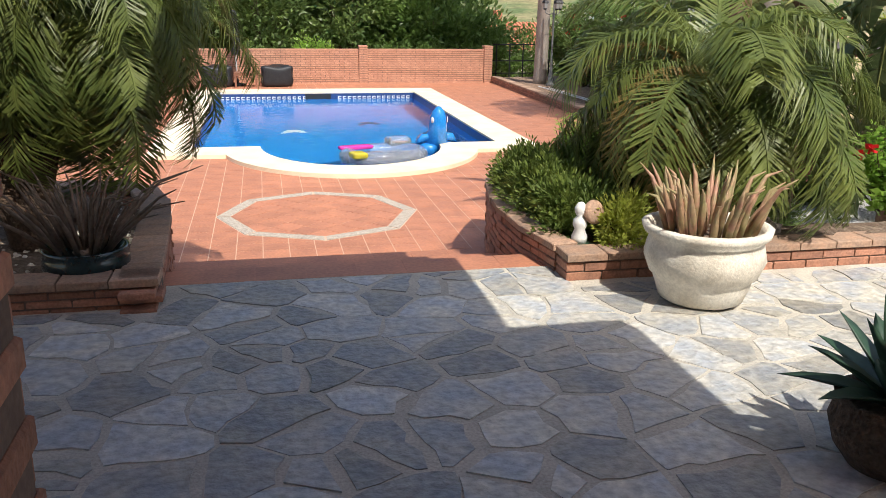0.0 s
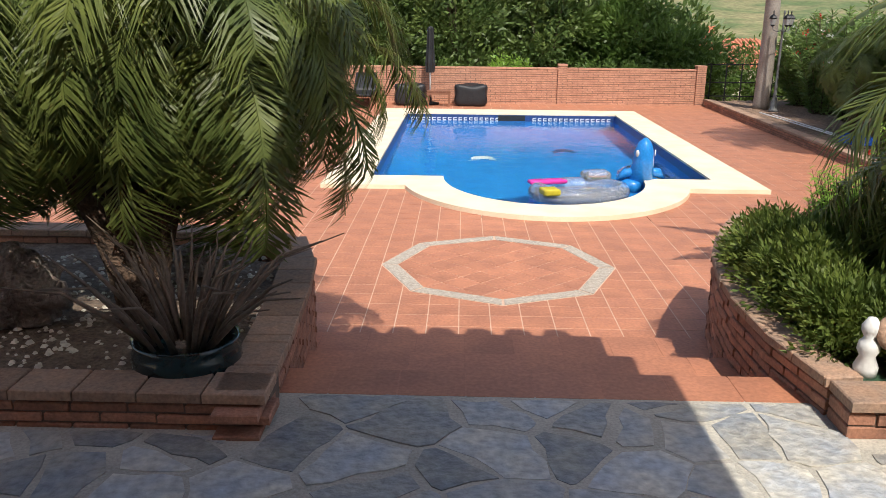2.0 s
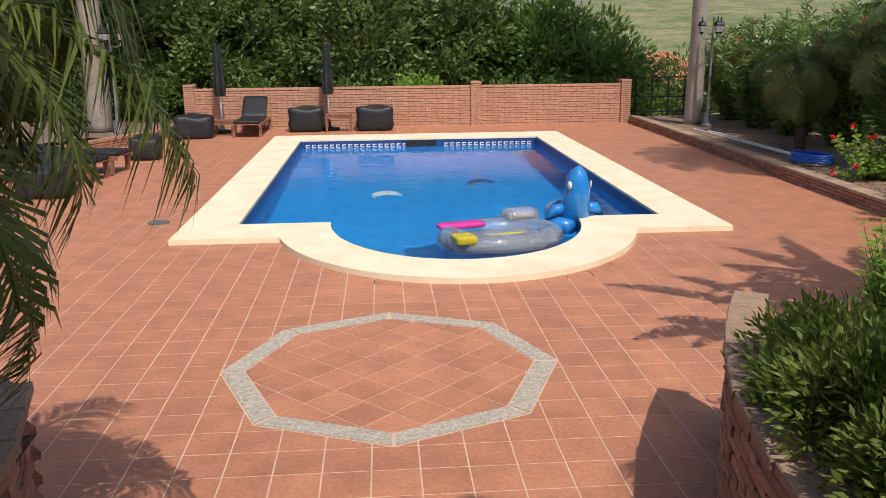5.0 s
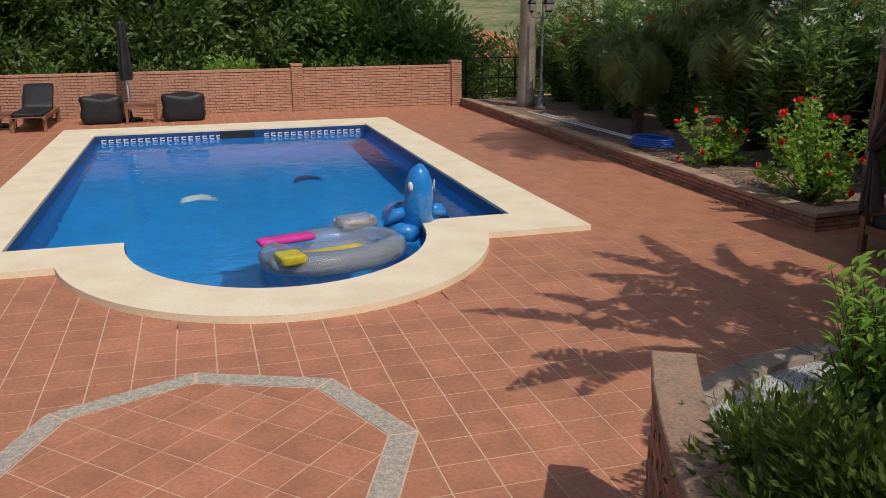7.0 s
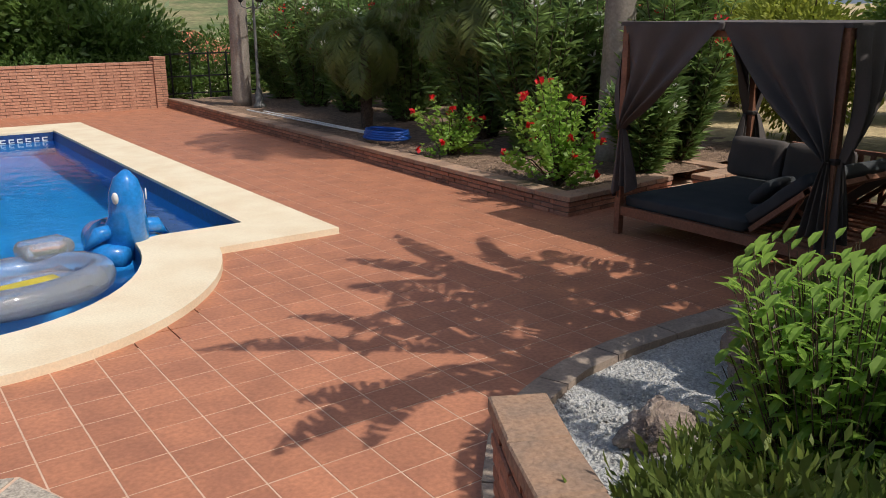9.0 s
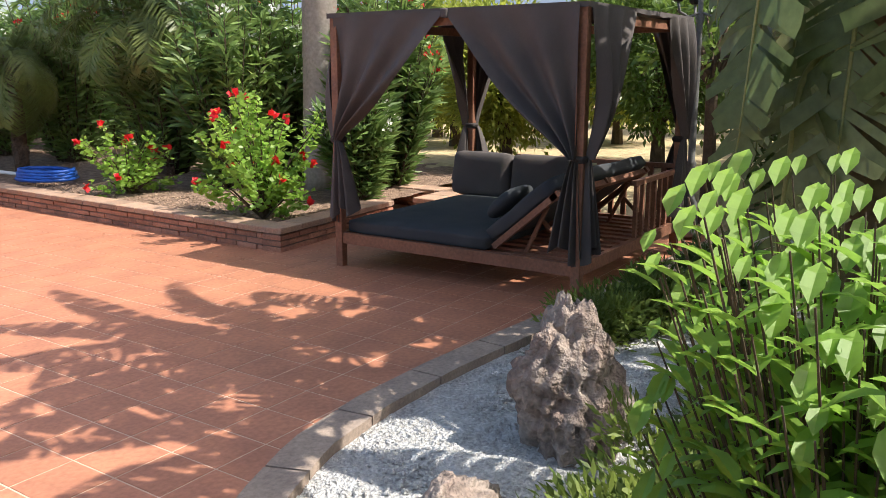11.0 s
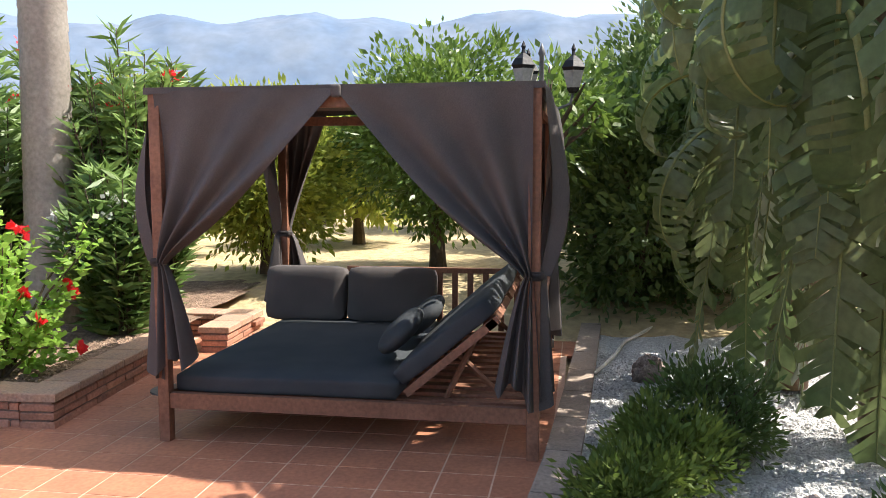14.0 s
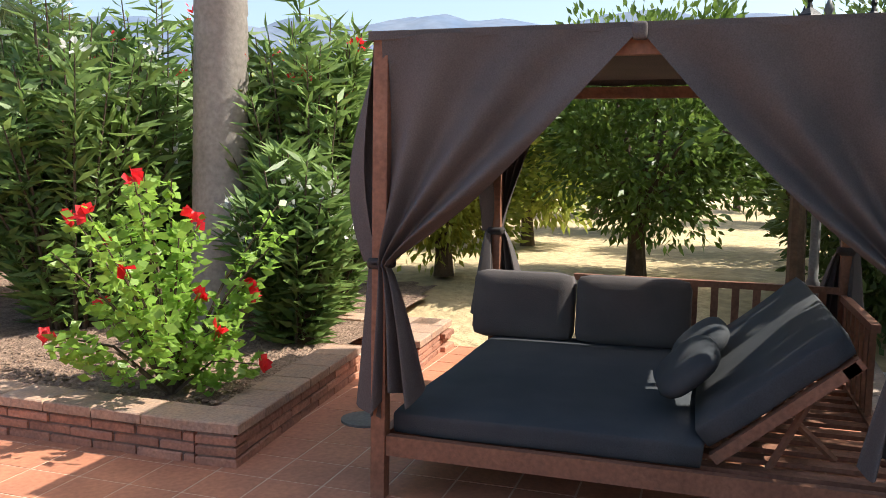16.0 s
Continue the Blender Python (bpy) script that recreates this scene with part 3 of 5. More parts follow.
brick_wall("wall_garden", "long garden wall of pale thin bricks behind the pool", [(7.15, 14.36), (-3.35, 14.36)][::-1], 0.0, 0.98, 0.2, 0.28, 0.062, True, "wall", "farbrick", False)
for x in (-3.45, 3.5, 7.27):
    brick_wall("wall_pillar", "square brick pillar of the garden wall", [(x - 0.13, 14.31), (x + 0.13, 14.31)], 0.0, 1.08, 0.3, 0.28, 0.05, True, "pillar", "farbrick", False)
brick_wall("wall_kerb", "low brick kerb along the flower bed", [(7.39, 14.3), (7.2, 1.985)], 0.0, 0.2, 0.2, 0.25, 0.05, True, "kerb")
brick_wall("wall_kerb_return", "low brick kerb of the flower bed beside the canopy bed", [(7.2, 1.78), (8.9, 1.92)], 0.0, 0.2, 0.2, 0.25, 0.05, True, "kerb")
brick_wall("wall_corner", "low pale brick wall behind the canopy bed", [(9.15, 1.62), (9.95, 1.66), (9.95, 2.9)], 0.0, 0.2, 0.22, 0.25, 0.06, True, "wall")
brick_wall("wall_pillar_house", "rough brick pillar of the porch", [(-0.08, -9.7), (0.27, -9.7)], Z1, 4.2, 0.36, 0.17, 0.06, False, "pillar")
brick_wall("wall_kerb_west", "low brick kerb along the western bed", [(-3.5, 14.3), (-3.7, 12.4), (-5.0, 9.5), (-7.5, 7.5)][::-1], 0.0, 0.22, 0.2, 0.25, 0.055, True, "kerb", "brick", False)

# curved flat kerb round the gravel bed
GK = [(3.2, -2.05), (3.45, -1.62), (3.76, -1.28), (4.15, -1.03), (4.58, -0.87), (5.05, -0.81), (5.6, -0.81), (6.2, -0.86), (7.0, -0.93), (8.2, -1.0), (9.4, -1.06), (11.2, -1.15)]
kerb = tagged(new("pavement_kerb"), "curved kerb of flat weathered stones round the gravel bed", "kerb", kind="structure")
tot = length_of(GK)
d = 0.0
while d < tot - 0.05:
    e = min(tot, d + 0.55)
    pts = []
    for k in range(5):
        (x, y), u = along(GK, d + 0.006 + (e - d - 0.012) * k / 4)
        pts.append((x, y, u))
    poly = [(x - u[1] * 0.0, y + u[0] * 0.0) for x, y, u in pts] + [(x + u[1] * 0.17, y - u[0] * 0.17) for x, y, u in pts[::-1]]
    part("kerb_stone", Shape().prism(poly[::-1], -0.08, 0.075), M["kerb"], kerb)
    d = e


# ---- planting beds ----
def bed_sheet(name, label, x0, x1, y0, y1, zf, material, step=0.12, keep=None):
    s = Shape()
    xs = np.arange(x0, x1 + 1e-6, step)
    ys = np.arange(y0, y1 + 1e-6, step)
    idx = {}
    for j, y in enumerate(ys):
        for i, x in enumerate(xs):
            if keep is None or keep(x, y):
                idx[i, j] = len(s.v)
                s.v.append((x, y, zf(x, y) + 0.02 * noise.noise(Vector((x * 4, y * 4, 0)))))
    for (i, j) in idx:
        q = [(i, j), (i + 1, j), (i + 1, j + 1), (i, j + 1)]
        if all(k in idx for k in q):
            s.f.append(tuple(idx[k] for k in q))
    return tagged(part(name, s, material, smooth=True), label, "ground", kind="structure")


def rp_x(y):
    for (xa, ya), (xb, yb) in zip(RP, RP[1:]):
        if ya <= y <= yb:
            return xa + (xb - xa) * (y - ya) / (yb - ya)
    return RP[0][0] if y < RP[0][1] else RP[-1][0]


def gk_y(x):
    for (xa, ya), (xb, yb) in zip(GK, GK[1:]):
        if xa <= x <= xb:
            return ya + (yb - ya) * (x - xa) / (xb - xa)
    return -1.3


def garden_z(x, y):
    """Soil high behind the planter wall that falls to the gravel."""
    k = max(0.0, min(1.0, (y + 2.5) / -1.4)) * max(0.0, min(1.0, 1 - (x - 3.4) / 2.2))
    k = max(k, max(0.0, min(1.0, (y + 4.3) / -0.9)))
    return 0.03 + 0.7 * k * k * (3 - 2 * k)


bed_sheet("ground_garden", "bed of white gravel that climbs to dry soil behind the planter", 2.6, 14, -5.5, -0.8, garden_z, M["gravel"], 0.07,
          lambda x, y: x > rp_x(y) + 0.08 and (x < 3.1 or y < gk_y(x) - 0.03))
bed_sheet("ground_soil", "dry soil of the raised planter", 2.65, 6.4, -5.5, -2.3, lambda x, y: garden_z(x, y) + 0.03 + 0.05 * min(1, (x - 2.6)), M["soil"], 0.14,
          lambda x, y: x > rp_x(y) + 0.1 and garden_z(x, y) > 0.2)
bed_sheet("ground_left_bed", "dark soil with pebbles in the raised planter", -3.3, -0.1, -5.6, -2.9, lambda x, y: 0.70, M["soil"], 0.14,
          lambda x, y: y < -3.3 or x < -0.6)
bed_sheet("ground_flower_bed", "bark mulch of the flower bed", 7.25, 12.5, 1.85, 14.4, lambda x, y: 0.14 + 0.02 * (x - 7.5), M["mulch"], 0.1,
          lambda x, y: x > 7.25 + 0.0155 * (y - 1.8) and y > 1.85 + 0.08 * (x - 7.2))
bed_sheet("ground_west_bed", "dry soil of the western bed", -12, -3.6, 8, 16, lambda x, y: 0.13, M["soil"], 0.3, lambda x, y: y > 7.6 + (-x - 3.7) * -0.9 + 5.0 or x < -7.4)


def scatter(name, label, n, place, size, material, flat=0.6, category="stones"):
    """Loose small stones as one mesh."""
    s = Shape()
    rnd = random.Random(n)
    for _ in range(n):
        p = place(rnd)
        if p is None:
            continue
        r = size * rnd.uniform(0.5, 1.3)
        a = rnd.uniform(0, 6.28)
        base = [(math.cos(a + k * 1.57) * r * rnd.uniform(0.6, 1.2), math.sin(a + k * 1.57) * r * rnd.uniform(0.6, 1.2)) for k in range(4)]
        v = [(p[0] + x, p[1] + y, p[2]) for x, y in base] + [(p[0] + x * 0.55, p[1] + y * 0.55, p[2] + r * flat) for x, y in base]
        s.add(v, [(4, 5, 6, 7), (0, 1, 5, 4), (1, 2, 6, 5), (2, 3, 7, 6), (3, 0, 4, 7)])
    return tagged(part(name, s, material), label, category, kind="stuff")


def on_gravel(rnd):
    x, y = 3.2 + 6.3 * rnd.random() ** 1.4, rnd.uniform(-3.2, -0.95)
    if y > gk_y(x) - 0.19 or garden_z(x, y) > 0.3 or x < rp_x(y) + 0.3:
        return None
    return x, y, garden_z(x, y)


scatter("gravel", "loose white marble chippings", 12000, on_gravel, 0.017, M["gravel"])
scatter("pebbles", "pale pebbles on the planter soil", 900, lambda r: (r.uniform(-3.2, -0.35), r.uniform(-5.4, -3.3), 0.70), 0.022, M["stoneware"])
scatter("wood_chips", "pale bark chips on the flower bed", 3200, lambda r: (r.uniform(7.48, 9.2), r.uniform(2.1, 6.5), 0.15), 0.028, M["mulch"], 0.3)


# ---- house behind the walk ----
# Never in view: the house stands here for the shadow of its roof.
house = thing("house", "unseen cream house with a tiled porch roof, placed for its shade on the terrace", "house", kind="structure")
part("wall", Shape().box(-9, -14.2, Z1, 9, -13.9, 5.2), M["plaster"], house)
part("porch_roof", Shape().box(0.45, -11.0, 4.15, 2.68, -6.0, 4.3), M["roof"], house)
# Added slabs, their edges set by where shade falls on slates and palms.
part("porch_roof", Shape().box(-6, -11.0, 4.15, 0.44, -6.95, 4.3), M["roof"], house)
part("porch_roof", Shape().box(0.5, -14, 4.0, 3.35, -8.85, 4.2), M["roof"], house)
part("main_roof", Shape().box(-9, -14, 4.2, 9, -10.3, 4.4), M["roof"], house)
rt = Shape()
for i in range(7):
    x = 2.52 - i * 0.30
    rt.tube([(x, -6.6, 4.36), (x, -5.86, 4.27)], 0.11, 8)
part("roof_tiles", rt, M["roof"], house, kind="stuff")


# ---- plants ----
def frond_mesh(name, length, droop, leaflets, leaf_len, material, seed):
    """An arching palm leaf that leaves the crown along +x: rib and two rows of leaflets."""
    r = np.random.default_rng(seed)
    t = np.linspace(0, 1, 14)
    ang = radians(65) - droop * t ** 1.3
    seg = length / 13
    xs = np.concatenate([[0], np.cumsum(np.cos(ang[:-1]) * seg)])
    zs = np.concatenate([[0], np.cumsum(np.sin(ang[:-1]) * seg)])
    s = Shape().tube([(x, 0, z) for x, z in zip(xs, zs)], [0.013 * (1 - 0.8 * k) + 0.002 for k in t], 4)
    for i in range(leaflets):
        u = 0.14 + 0.86 * (i + 0.5) / leaflets
        x, z, a = np.interp(u, t, xs), np.interp(u, t, zs), np.interp(u, t, ang)
        for sd in (-1, 1):
            L = leaf_len * (0.45 + 0.9 * math.sin(math.pi * min(1, u * 0.92 + 0.06)) ** 0.7) * r.uniform(0.8, 1.1)
            fwd = Vector((math.cos(a), 0, math.sin(a)))
            upv = Vector((-math.sin(a), 0, math.cos(a)))
            d = (fwd * r.uniform(0.4, 1.0) + Vector((0, sd, 0)) * 0.8 + upv * r.uniform(0.05, 0.35)).normalized()
            w = d.cross(upv).normalized() * 0.0052
            p = Vector((x, 0, z))
            m = p + d * L * 0.5 - Vector((0, 0, L * 0.05))
            e = p + d * L * 0.93 - Vector((0, 0, L * r.uniform(0.3, 0.75)))
            s.add([p - w * .6, m - w, e, m + w, p + w * .6], [(0, 1, 3, 4), (1, 2, 3)])
    return s.mesh(name, material)


def palm(label, x, y, z, trunks, n, length, droop, meshes, group="", up=75, low=-25):
    """A feather palm: leaning fibrous trunks, each with a crown of arching leaves."""
    root = thing("palm", label, "palm", group)
    root.location = (x, y, z)
    rnd = random.Random(int(x * 100 + y * 10))
    for tx, ty, tz, rad in trunks:
        pts, rr = [], []
        for k in range(9):
            u = k / 8
            pts.append((tx * u ** 1.5, ty * u ** 1.5, tz * u))
            rr.append(rad * (1.15 - 0.3 * u + 0.06 * (k % 2)) if k < 8 else rad * 0.6)
        tr = Shape().tube(pts, rr, 10)
        for k in range(60):
            u, a = rnd.uniform(0.1, 1), rnd.uniform(0, 6.28)
            c = Vector((tx * u ** 1.5, ty * u ** 1.5, tz * u))
            o = Vector((math.cos(a), math.sin(a), 0))
            tr.tube([c + o * rad * 0.8, c + o * rad * 1.25 + Vector((0, 0, 0.07))], [0.03, 0.008], 4)
        part("trunk", tr, M["bark"], root)
        for k in range(n):
            ob = new("frond", meshes[rnd.randrange(len(meshes))])
            u = (k + 0.5) / n
            tilt = up - (up - low) * u ** 0.9 + rnd.uniform(-8, 8)
            sc = rnd.uniform(0.8, 1.1) * length
            ob.matrix_local = Matrix.Translation((tx, ty, tz)) @ pose(0, 0, 0, 0, 65 - tilt, k * 137.5 + rnd.uniform(-15, 15)) @ Matrix.Scale(sc, 4)
            ob.parent = root
    return root


FR = [frond_mesh("frond", 1.0, radians(dr), 78, 0.25, M["palm"], i) for i, dr in enumerate((95, 120, 140))]
FRL = FR + [frond_mesh("frond", 1.0, radians(120), 46, 0.26, M["palmdry"], 9)]
palm("clump of feather palms with dark trunks in the raised planter", -1.02, -4.5, 0.7, [(0.4, 0.3, 1.55, 0.12), (-0.1, 0.45, 1.75, 0.11), (-0.75, 0.1, 1.6, 0.11)], 56, 1.32, 1, FR, low=-40)
palm("spreading feather palm in the planter beside the steps", 3.85, -4.7, 0.7, [(0.05, 0.0, 1.0, 0.12)], 60, 1.42, 1, FRL, low=-28)
palm("young feather palm in the flower bed by the oleanders", 8.45, 7.7, 0.15, [(0.0, 0.0, 1.45, 0.08)], 24, 1.15, 1, FR)
palm("feather palm in the flower bed under the oleanders", 9.1, 5.6, 0.15, [(0.0, 0.0, 1.9, 0.09)], 26, 1.3, 1, FR)


def tall_trunk(label, x, y, z, h, r):
    root = thing("palm", label, "palm", "tall ringed palm trunks")
    root.location = (x, y, z)
    pts, rr = [], []
    k = 0
    while k * 0.16 < h:
        zz = k * 0.16
        taper = r * (1.12 - 0.3 * zz / h)
        pts += [(0.02 * math.sin(zz), 0.02 * math.cos(zz * 0.8), zz), (0.02 * math.sin(zz), 0.02 * math.cos(zz * 0.8), zz + 0.14)]
        rr += [taper * 1.03, taper * 0.985]
        k += 1
    part("trunk", Shape().tube(pts, rr, 18), M["trunk"], root, True)
    for i in range(22):
        ob = new("frond", FR[i % 3])
        ob.matrix_local = Matrix.Translation((0, 0, h)) @ pose(0, 0, 0, 0, -10 + 3 * i, i * 137.5) @ Matrix.Scale(2.2, 4)
        ob.parent = root


tall_trunk("tall smooth grey palm trunk with rings in the flower bed", 9.3, 3.18, 0.15, 6.6, 0.18)
tall_trunk("tall grey palm trunk at the end of the flower bed", 8.25, 12.3, 0.15, 7.0, 0.17)
tall_trunk("tall grey palm trunk beside the western bed", -5.2, 13.1, 0.15, 7.0, 0.24)


def tree(name, label, category, x, y, z, h, radii, trunk_h, material, clumps=60, leaves=60, size=0.12, group="", thick=0.08, clump_r=0.35):
    """A tapered trunk that forks into limbs under an uneven crown of leaf clumps."""
    root = thing(name, label, category, group)
    root.location = (x, y, z)
    cz = h - radii[2]
    lv, cl = crown((0, 0, cz), radii, clumps, leaves, clump_r, size, size * 0.42)
    t = Shape().tube([(0, 0, 0), (0.02, 0.01, trunk_h * 0.5), (0, 0.02, trunk_h)], [thick * 1.25, thick, thick * 0.9], 8)
    for c in cl[:: max(1, clumps // 14)]:
        mid = Vector((c[0] * 0.4, c[1] * 0.4, trunk_h + (c[2] - trunk_h) * 0.5))
        t.tube([(0, 0, trunk_h * 0.92), mid, Vector(c)], [thick * 0.6, thick * 0.35, 0.008], 5)
    part("trunk", t, M["twig"], root)
    quads("foliage", lv, M[material], root, kind="stuff")
    return root


rnd0 = random.Random(4)
for i in range(15):
    x = -11 + i * 1.28 + rnd0.uniform(-0.3, 0.3)
    mt = "mid" if 4.2 < x else "dark"
    hh = rnd0.uniform(4.4, 5.4) if x < 3.4 else rnd0.uniform(3.4, 3.9)
    if x > 6.3:
        hh = 2.6
    tree("hedge_tree", "broad dark evergreen tree behind the garden wall", "tree", x, 17.2 + rnd0.uniform(-0.6, 0.9), -0.9, hh + 0.3, (1.25, 1.2, hh * 0.5), 0.6, mt, 100, 76, 0.205, "evergreens behind the garden wall", 0.1, 0.45)
for i in range(12):
    tree("hedge_tree", "broad dark evergreen tree behind the garden wall", "tree", -11 + i * 1.7, 19.6, -1.2, 5.6 if i < 9 else 4.2, (1.5, 1.3, 2.4), 0.6, "dark", 70, 46, 0.28, "evergreens behind the garden wall", 0.1, 0.5)
for x in (8.1, 9.4, 10.8):
    tree("shrub", "fresh green bush beyond the iron railing", "shrub", x, 16.4, -0.4, 1.9, (0.9, 0.8, 0.9), 0.3, "mid", 60, 60, 0.13, "bushes beyond the railing", 0.04, 0.3)
for x, y, h in ((2.1, 15.3, 1.35), (0.2, 15.4, 1.1), (-1.8, 15.4, 1.15), (4.6, 15.3, 1.2), (5.8, 15.4, 1.15), (-4.6, 15.2, 1.5), (-6.0, 14.5, 1.7)):
    tree("shrub", "fresh green shrub just behind the brick wall", "shrub", x, y, -0.1, h, (0.6, 0.4, h * 0.4), 0.3, "light" if x == 2.1 else "mid", 30, 40, 0.1, "shrubs behind the garden wall", 0.03, 0.22)


def oleander(x, y, h, r, flower, n_stem=95):
    """Many upright stems with whorls of long narrow leaves and flower heads at the tips."""
    root = thing("oleander", "tall oleander bush with narrow leaves and %s flowers" % flower, "bush", "oleander hedge")
    root.location = (x, y, 0.1)
    st = Shape()
    pos, way, tips = [], [], []
    for _ in range(n_stem):
        a, rr = rng.uniform(0, 6.28), r * rng.random() ** 0.5
        top = Vector((math.cos(a) * rr, math.sin(a) * rr, h * rng.uniform(0.6, 1.04) * (1 - 0.25 * (rr / r) ** 2)))
        foot = Vector((top.x * 0.25, top.y * 0.25, 0))
        st.tube([foot, foot.lerp(top, 0.5) + Vector((0, 0, 0.15)), top], [0.016, 0.01, 0.004], 4)
        for k in range(int(84 * h / 2.4)):
            u = 0.06 + 0.94 * rng.random() ** 0.85
            p = foot.lerp(top, u)
            b = rng.uniform(0, 6.28)
            pos.append((p.x, p.y, p.z))
            way.append((math.cos(b), math.sin(b), rng.uniform(-0.1, 1.0)))
        tips.append(top)
    part("stems", st, M["twig"], root, kind="stuff")
    lv = leaf_quads(np.array(pos), np.array(way), rng.uniform(0.15, 0.25, len(pos)), rng.uniform(0.03, 0.046, len(pos)))
    quads("foliage", lv, M["oleander"], root, kind="stuff")
    fp, fw = [], []
    for tp in tips[:: 6 if flower == "white" else 7]:
        for _ in range(16):
            o = rng.normal(size=3)
            fp.append((tp.x + o[0] * 0.03, tp.y + o[1] * 0.03, tp.z + 0.03 + o[2] * 0.025))
            fw.append(o + np.array((0, 0, 0.5)))
    quads("flowers", leaf_quads(np.array(fp), np.array(fw), 0.045, 0.04), M["red" if flower == "red" else "whitepetal"], root, kind="stuff")


for i, (x, y, h, r, fl) in enumerate(((9.0, 2.42, 1.35, 0.42, "white"), (9.8, 2.7, 2.45, 0.72, "red"), (10.0, 4.15, 2.68, 0.82, "red"), (8.9, 4.15, 2.4, 0.72, "white"), (9.3, 5.8, 2.7, 0.85, "white"),
                                 (9.5, 8.1, 2.8, 0.9, "red"), (9.4, 9.8, 2.6, 0.9, "white"), (9.3, 11.2, 2.5, 0.8, "red"), (9.6, 13.0, 2.4, 0.9, "white"), (11.2, 6.8, 3.1, 1.0, "red"), (11, 9.5, 3.0, 1.0, "white"), (11, 12, 2.8, 1.0, "white"))):
    oleander(x, y, h, r, fl)


def hibiscus(x, y, z, h, r, leaves=900, flowers=12):
    root = thing("hibiscus", "green hibiscus bush with red flowers in bark mulch", "bush", "hibiscus bushes")
    root.location = (x, y, z)
    st = Shape()
    pos, way = [], []
    ends = []
    for _ in range(34):
        a, rr = rng.uniform(0, 6.28), r * rng.random() ** 0.6
        top = Vector((math.cos(a) * rr, math.sin(a) * rr, h * rng.uniform(0.18, 1.0) * (1 - 0.35 * rr / r)))
        st.tube([(0, 0, 0), top * 0.5 + Vector((0, 0, 0.1)), top], [0.012, 0.007, 0.003], 4)
        ends.append(top)
        for _k in range(leaves // 34):
            u = 0.25 + 0.75 * rng.random() ** 0.7
            p = top * u
            pos.append((p.x + rng.normal() * 0.03, p.y + rng.normal() * 0.03, p.z + rng.normal() * 0.03))
            b = rng.uniform(0, 6.28)
            way.append((math.cos(b), math.sin(b), rng.uniform(-0.4, 0.7)))
    part("stems", st, M["twig"], root, kind="stuff")
    quads("foliage", leaf_quads(np.array(pos), np.array(way), rng.uniform(0.05, 0.09, len(pos)), rng.uniform(0.035, 0.055, len(pos))), M["light"], root, kind="stuff")
    fp, fw = [], []
    for tp in ends[:flowers]:
        ax = unit(np.array([[tp.x * 2, tp.y * 2, 0.4]]))[0] + np.array((-0.5, -0.5, 0))
        for k in range(6):
            o = rng.normal(size=3) * 0.8 + ax
            fp.append((tp.x * 1.03, tp.y * 1.03, tp.z))
            fw.append(o)
    quads("flowers", leaf_quads(np.array(fp), np.array(fw), 0.07, 0.07), M["red"], root, kind="stuff")


hibiscus(7.68, 2.45, 0.14, 1.4, 0.66, 2500, 18)
hibiscus(7.95, 4.75, 0.14, 0.95, 0.55, 1100, 12)
hibiscus(5.5, -4.7, 0.75, 0.9, 0.6, 1500, 5)


def needle_bush(label, x, y, z, rx, ry, h, material, n=2600, group="", length=0.05):
    """A low bush of short needle sprays."""
    root = thing("bush", label, "bush", group)
    root.location = (x, y, z)
    lv, cl = crown((0, 0, h * 0.45), (rx, ry, h * 0.6), max(16, n // 60), 76, 0.11, length, length * 0.34, 0.5, 0.4)
    lv[:, :, 2] = np.maximum(lv[:, :, 2], 0.0)
    st = Shape()
    for c in cl[::3]:
        st.tube([(0, 0, 0), (c[0] * 0.5, c[1] * 0.5, max(0.02, c[2] * 0.6)), (c[0], c[1], max(0.03, c[2]))], [0.012, 0.008, 0.003], 4)
    part("stems", st, M["twig"], root, kind="stuff")
    quads("foliage", lv, M[material], root, kind="stuff")


for x, y, rx, ry, top in ((2.76, -4.95, 0.24, 0.32, 1.12), (2.74, -4.5, 0.28, 0.34, 1.2), (2.78, -4.05, 0.3, 0.34, 1.2), (2.86, -3.6, 0.3, 0.32, 1.12), (2.97, -3.2, 0.28, 0.3, 0.98), (3.08, -2.88, 0.2, 0.24, 0.82), (3.45, -4.4, 0.4, 0.5, 1.2), (3.4, -3.5, 0.35, 0.4, 0.95)):
    z0 = garden_z(x, y) + 0.02
    needle_bush("dense green needle-leaved bush behind the planter wall", x, y, z0, rx, ry, top - z0, "conifer", 5200, "low bushes behind the planter wall")
needle_bush("small yellow-green bush at the planter corner", 2.95, -5.36, 0.74, 0.17, 0.14, 0.36, "yellowgreen", 1800)
for x, y, rx, ry, h, mm in ((3.95, -2.4, 0.42, 0.3, 0.42, "conifer"), (4.55, -2.35, 0.42, 0.32, 0.4, "conifer"), (5.0, -2.5, 0.4, 0.3, 0.4, "dark"), (6.5, -1.3, 0.32, 0.2, 0.24, "conifer"), (6.9, -1.5, 0.32, 0.24, 0.3, "conifer"), (7.3, -1.75, 0.3, 0.26, 0.42, "dark"), (6.0, -2.35, 0.38, 0.28, 0.24, "dark"), (5.7, -2.75, 0.4, 0.3, 0.3, "dark")):
    needle_bush("spreading rosemary-like bush on the white gravel", x, y, garden_z(x, y), rx, ry, h, mm, 3000, "bushes on the gravel")


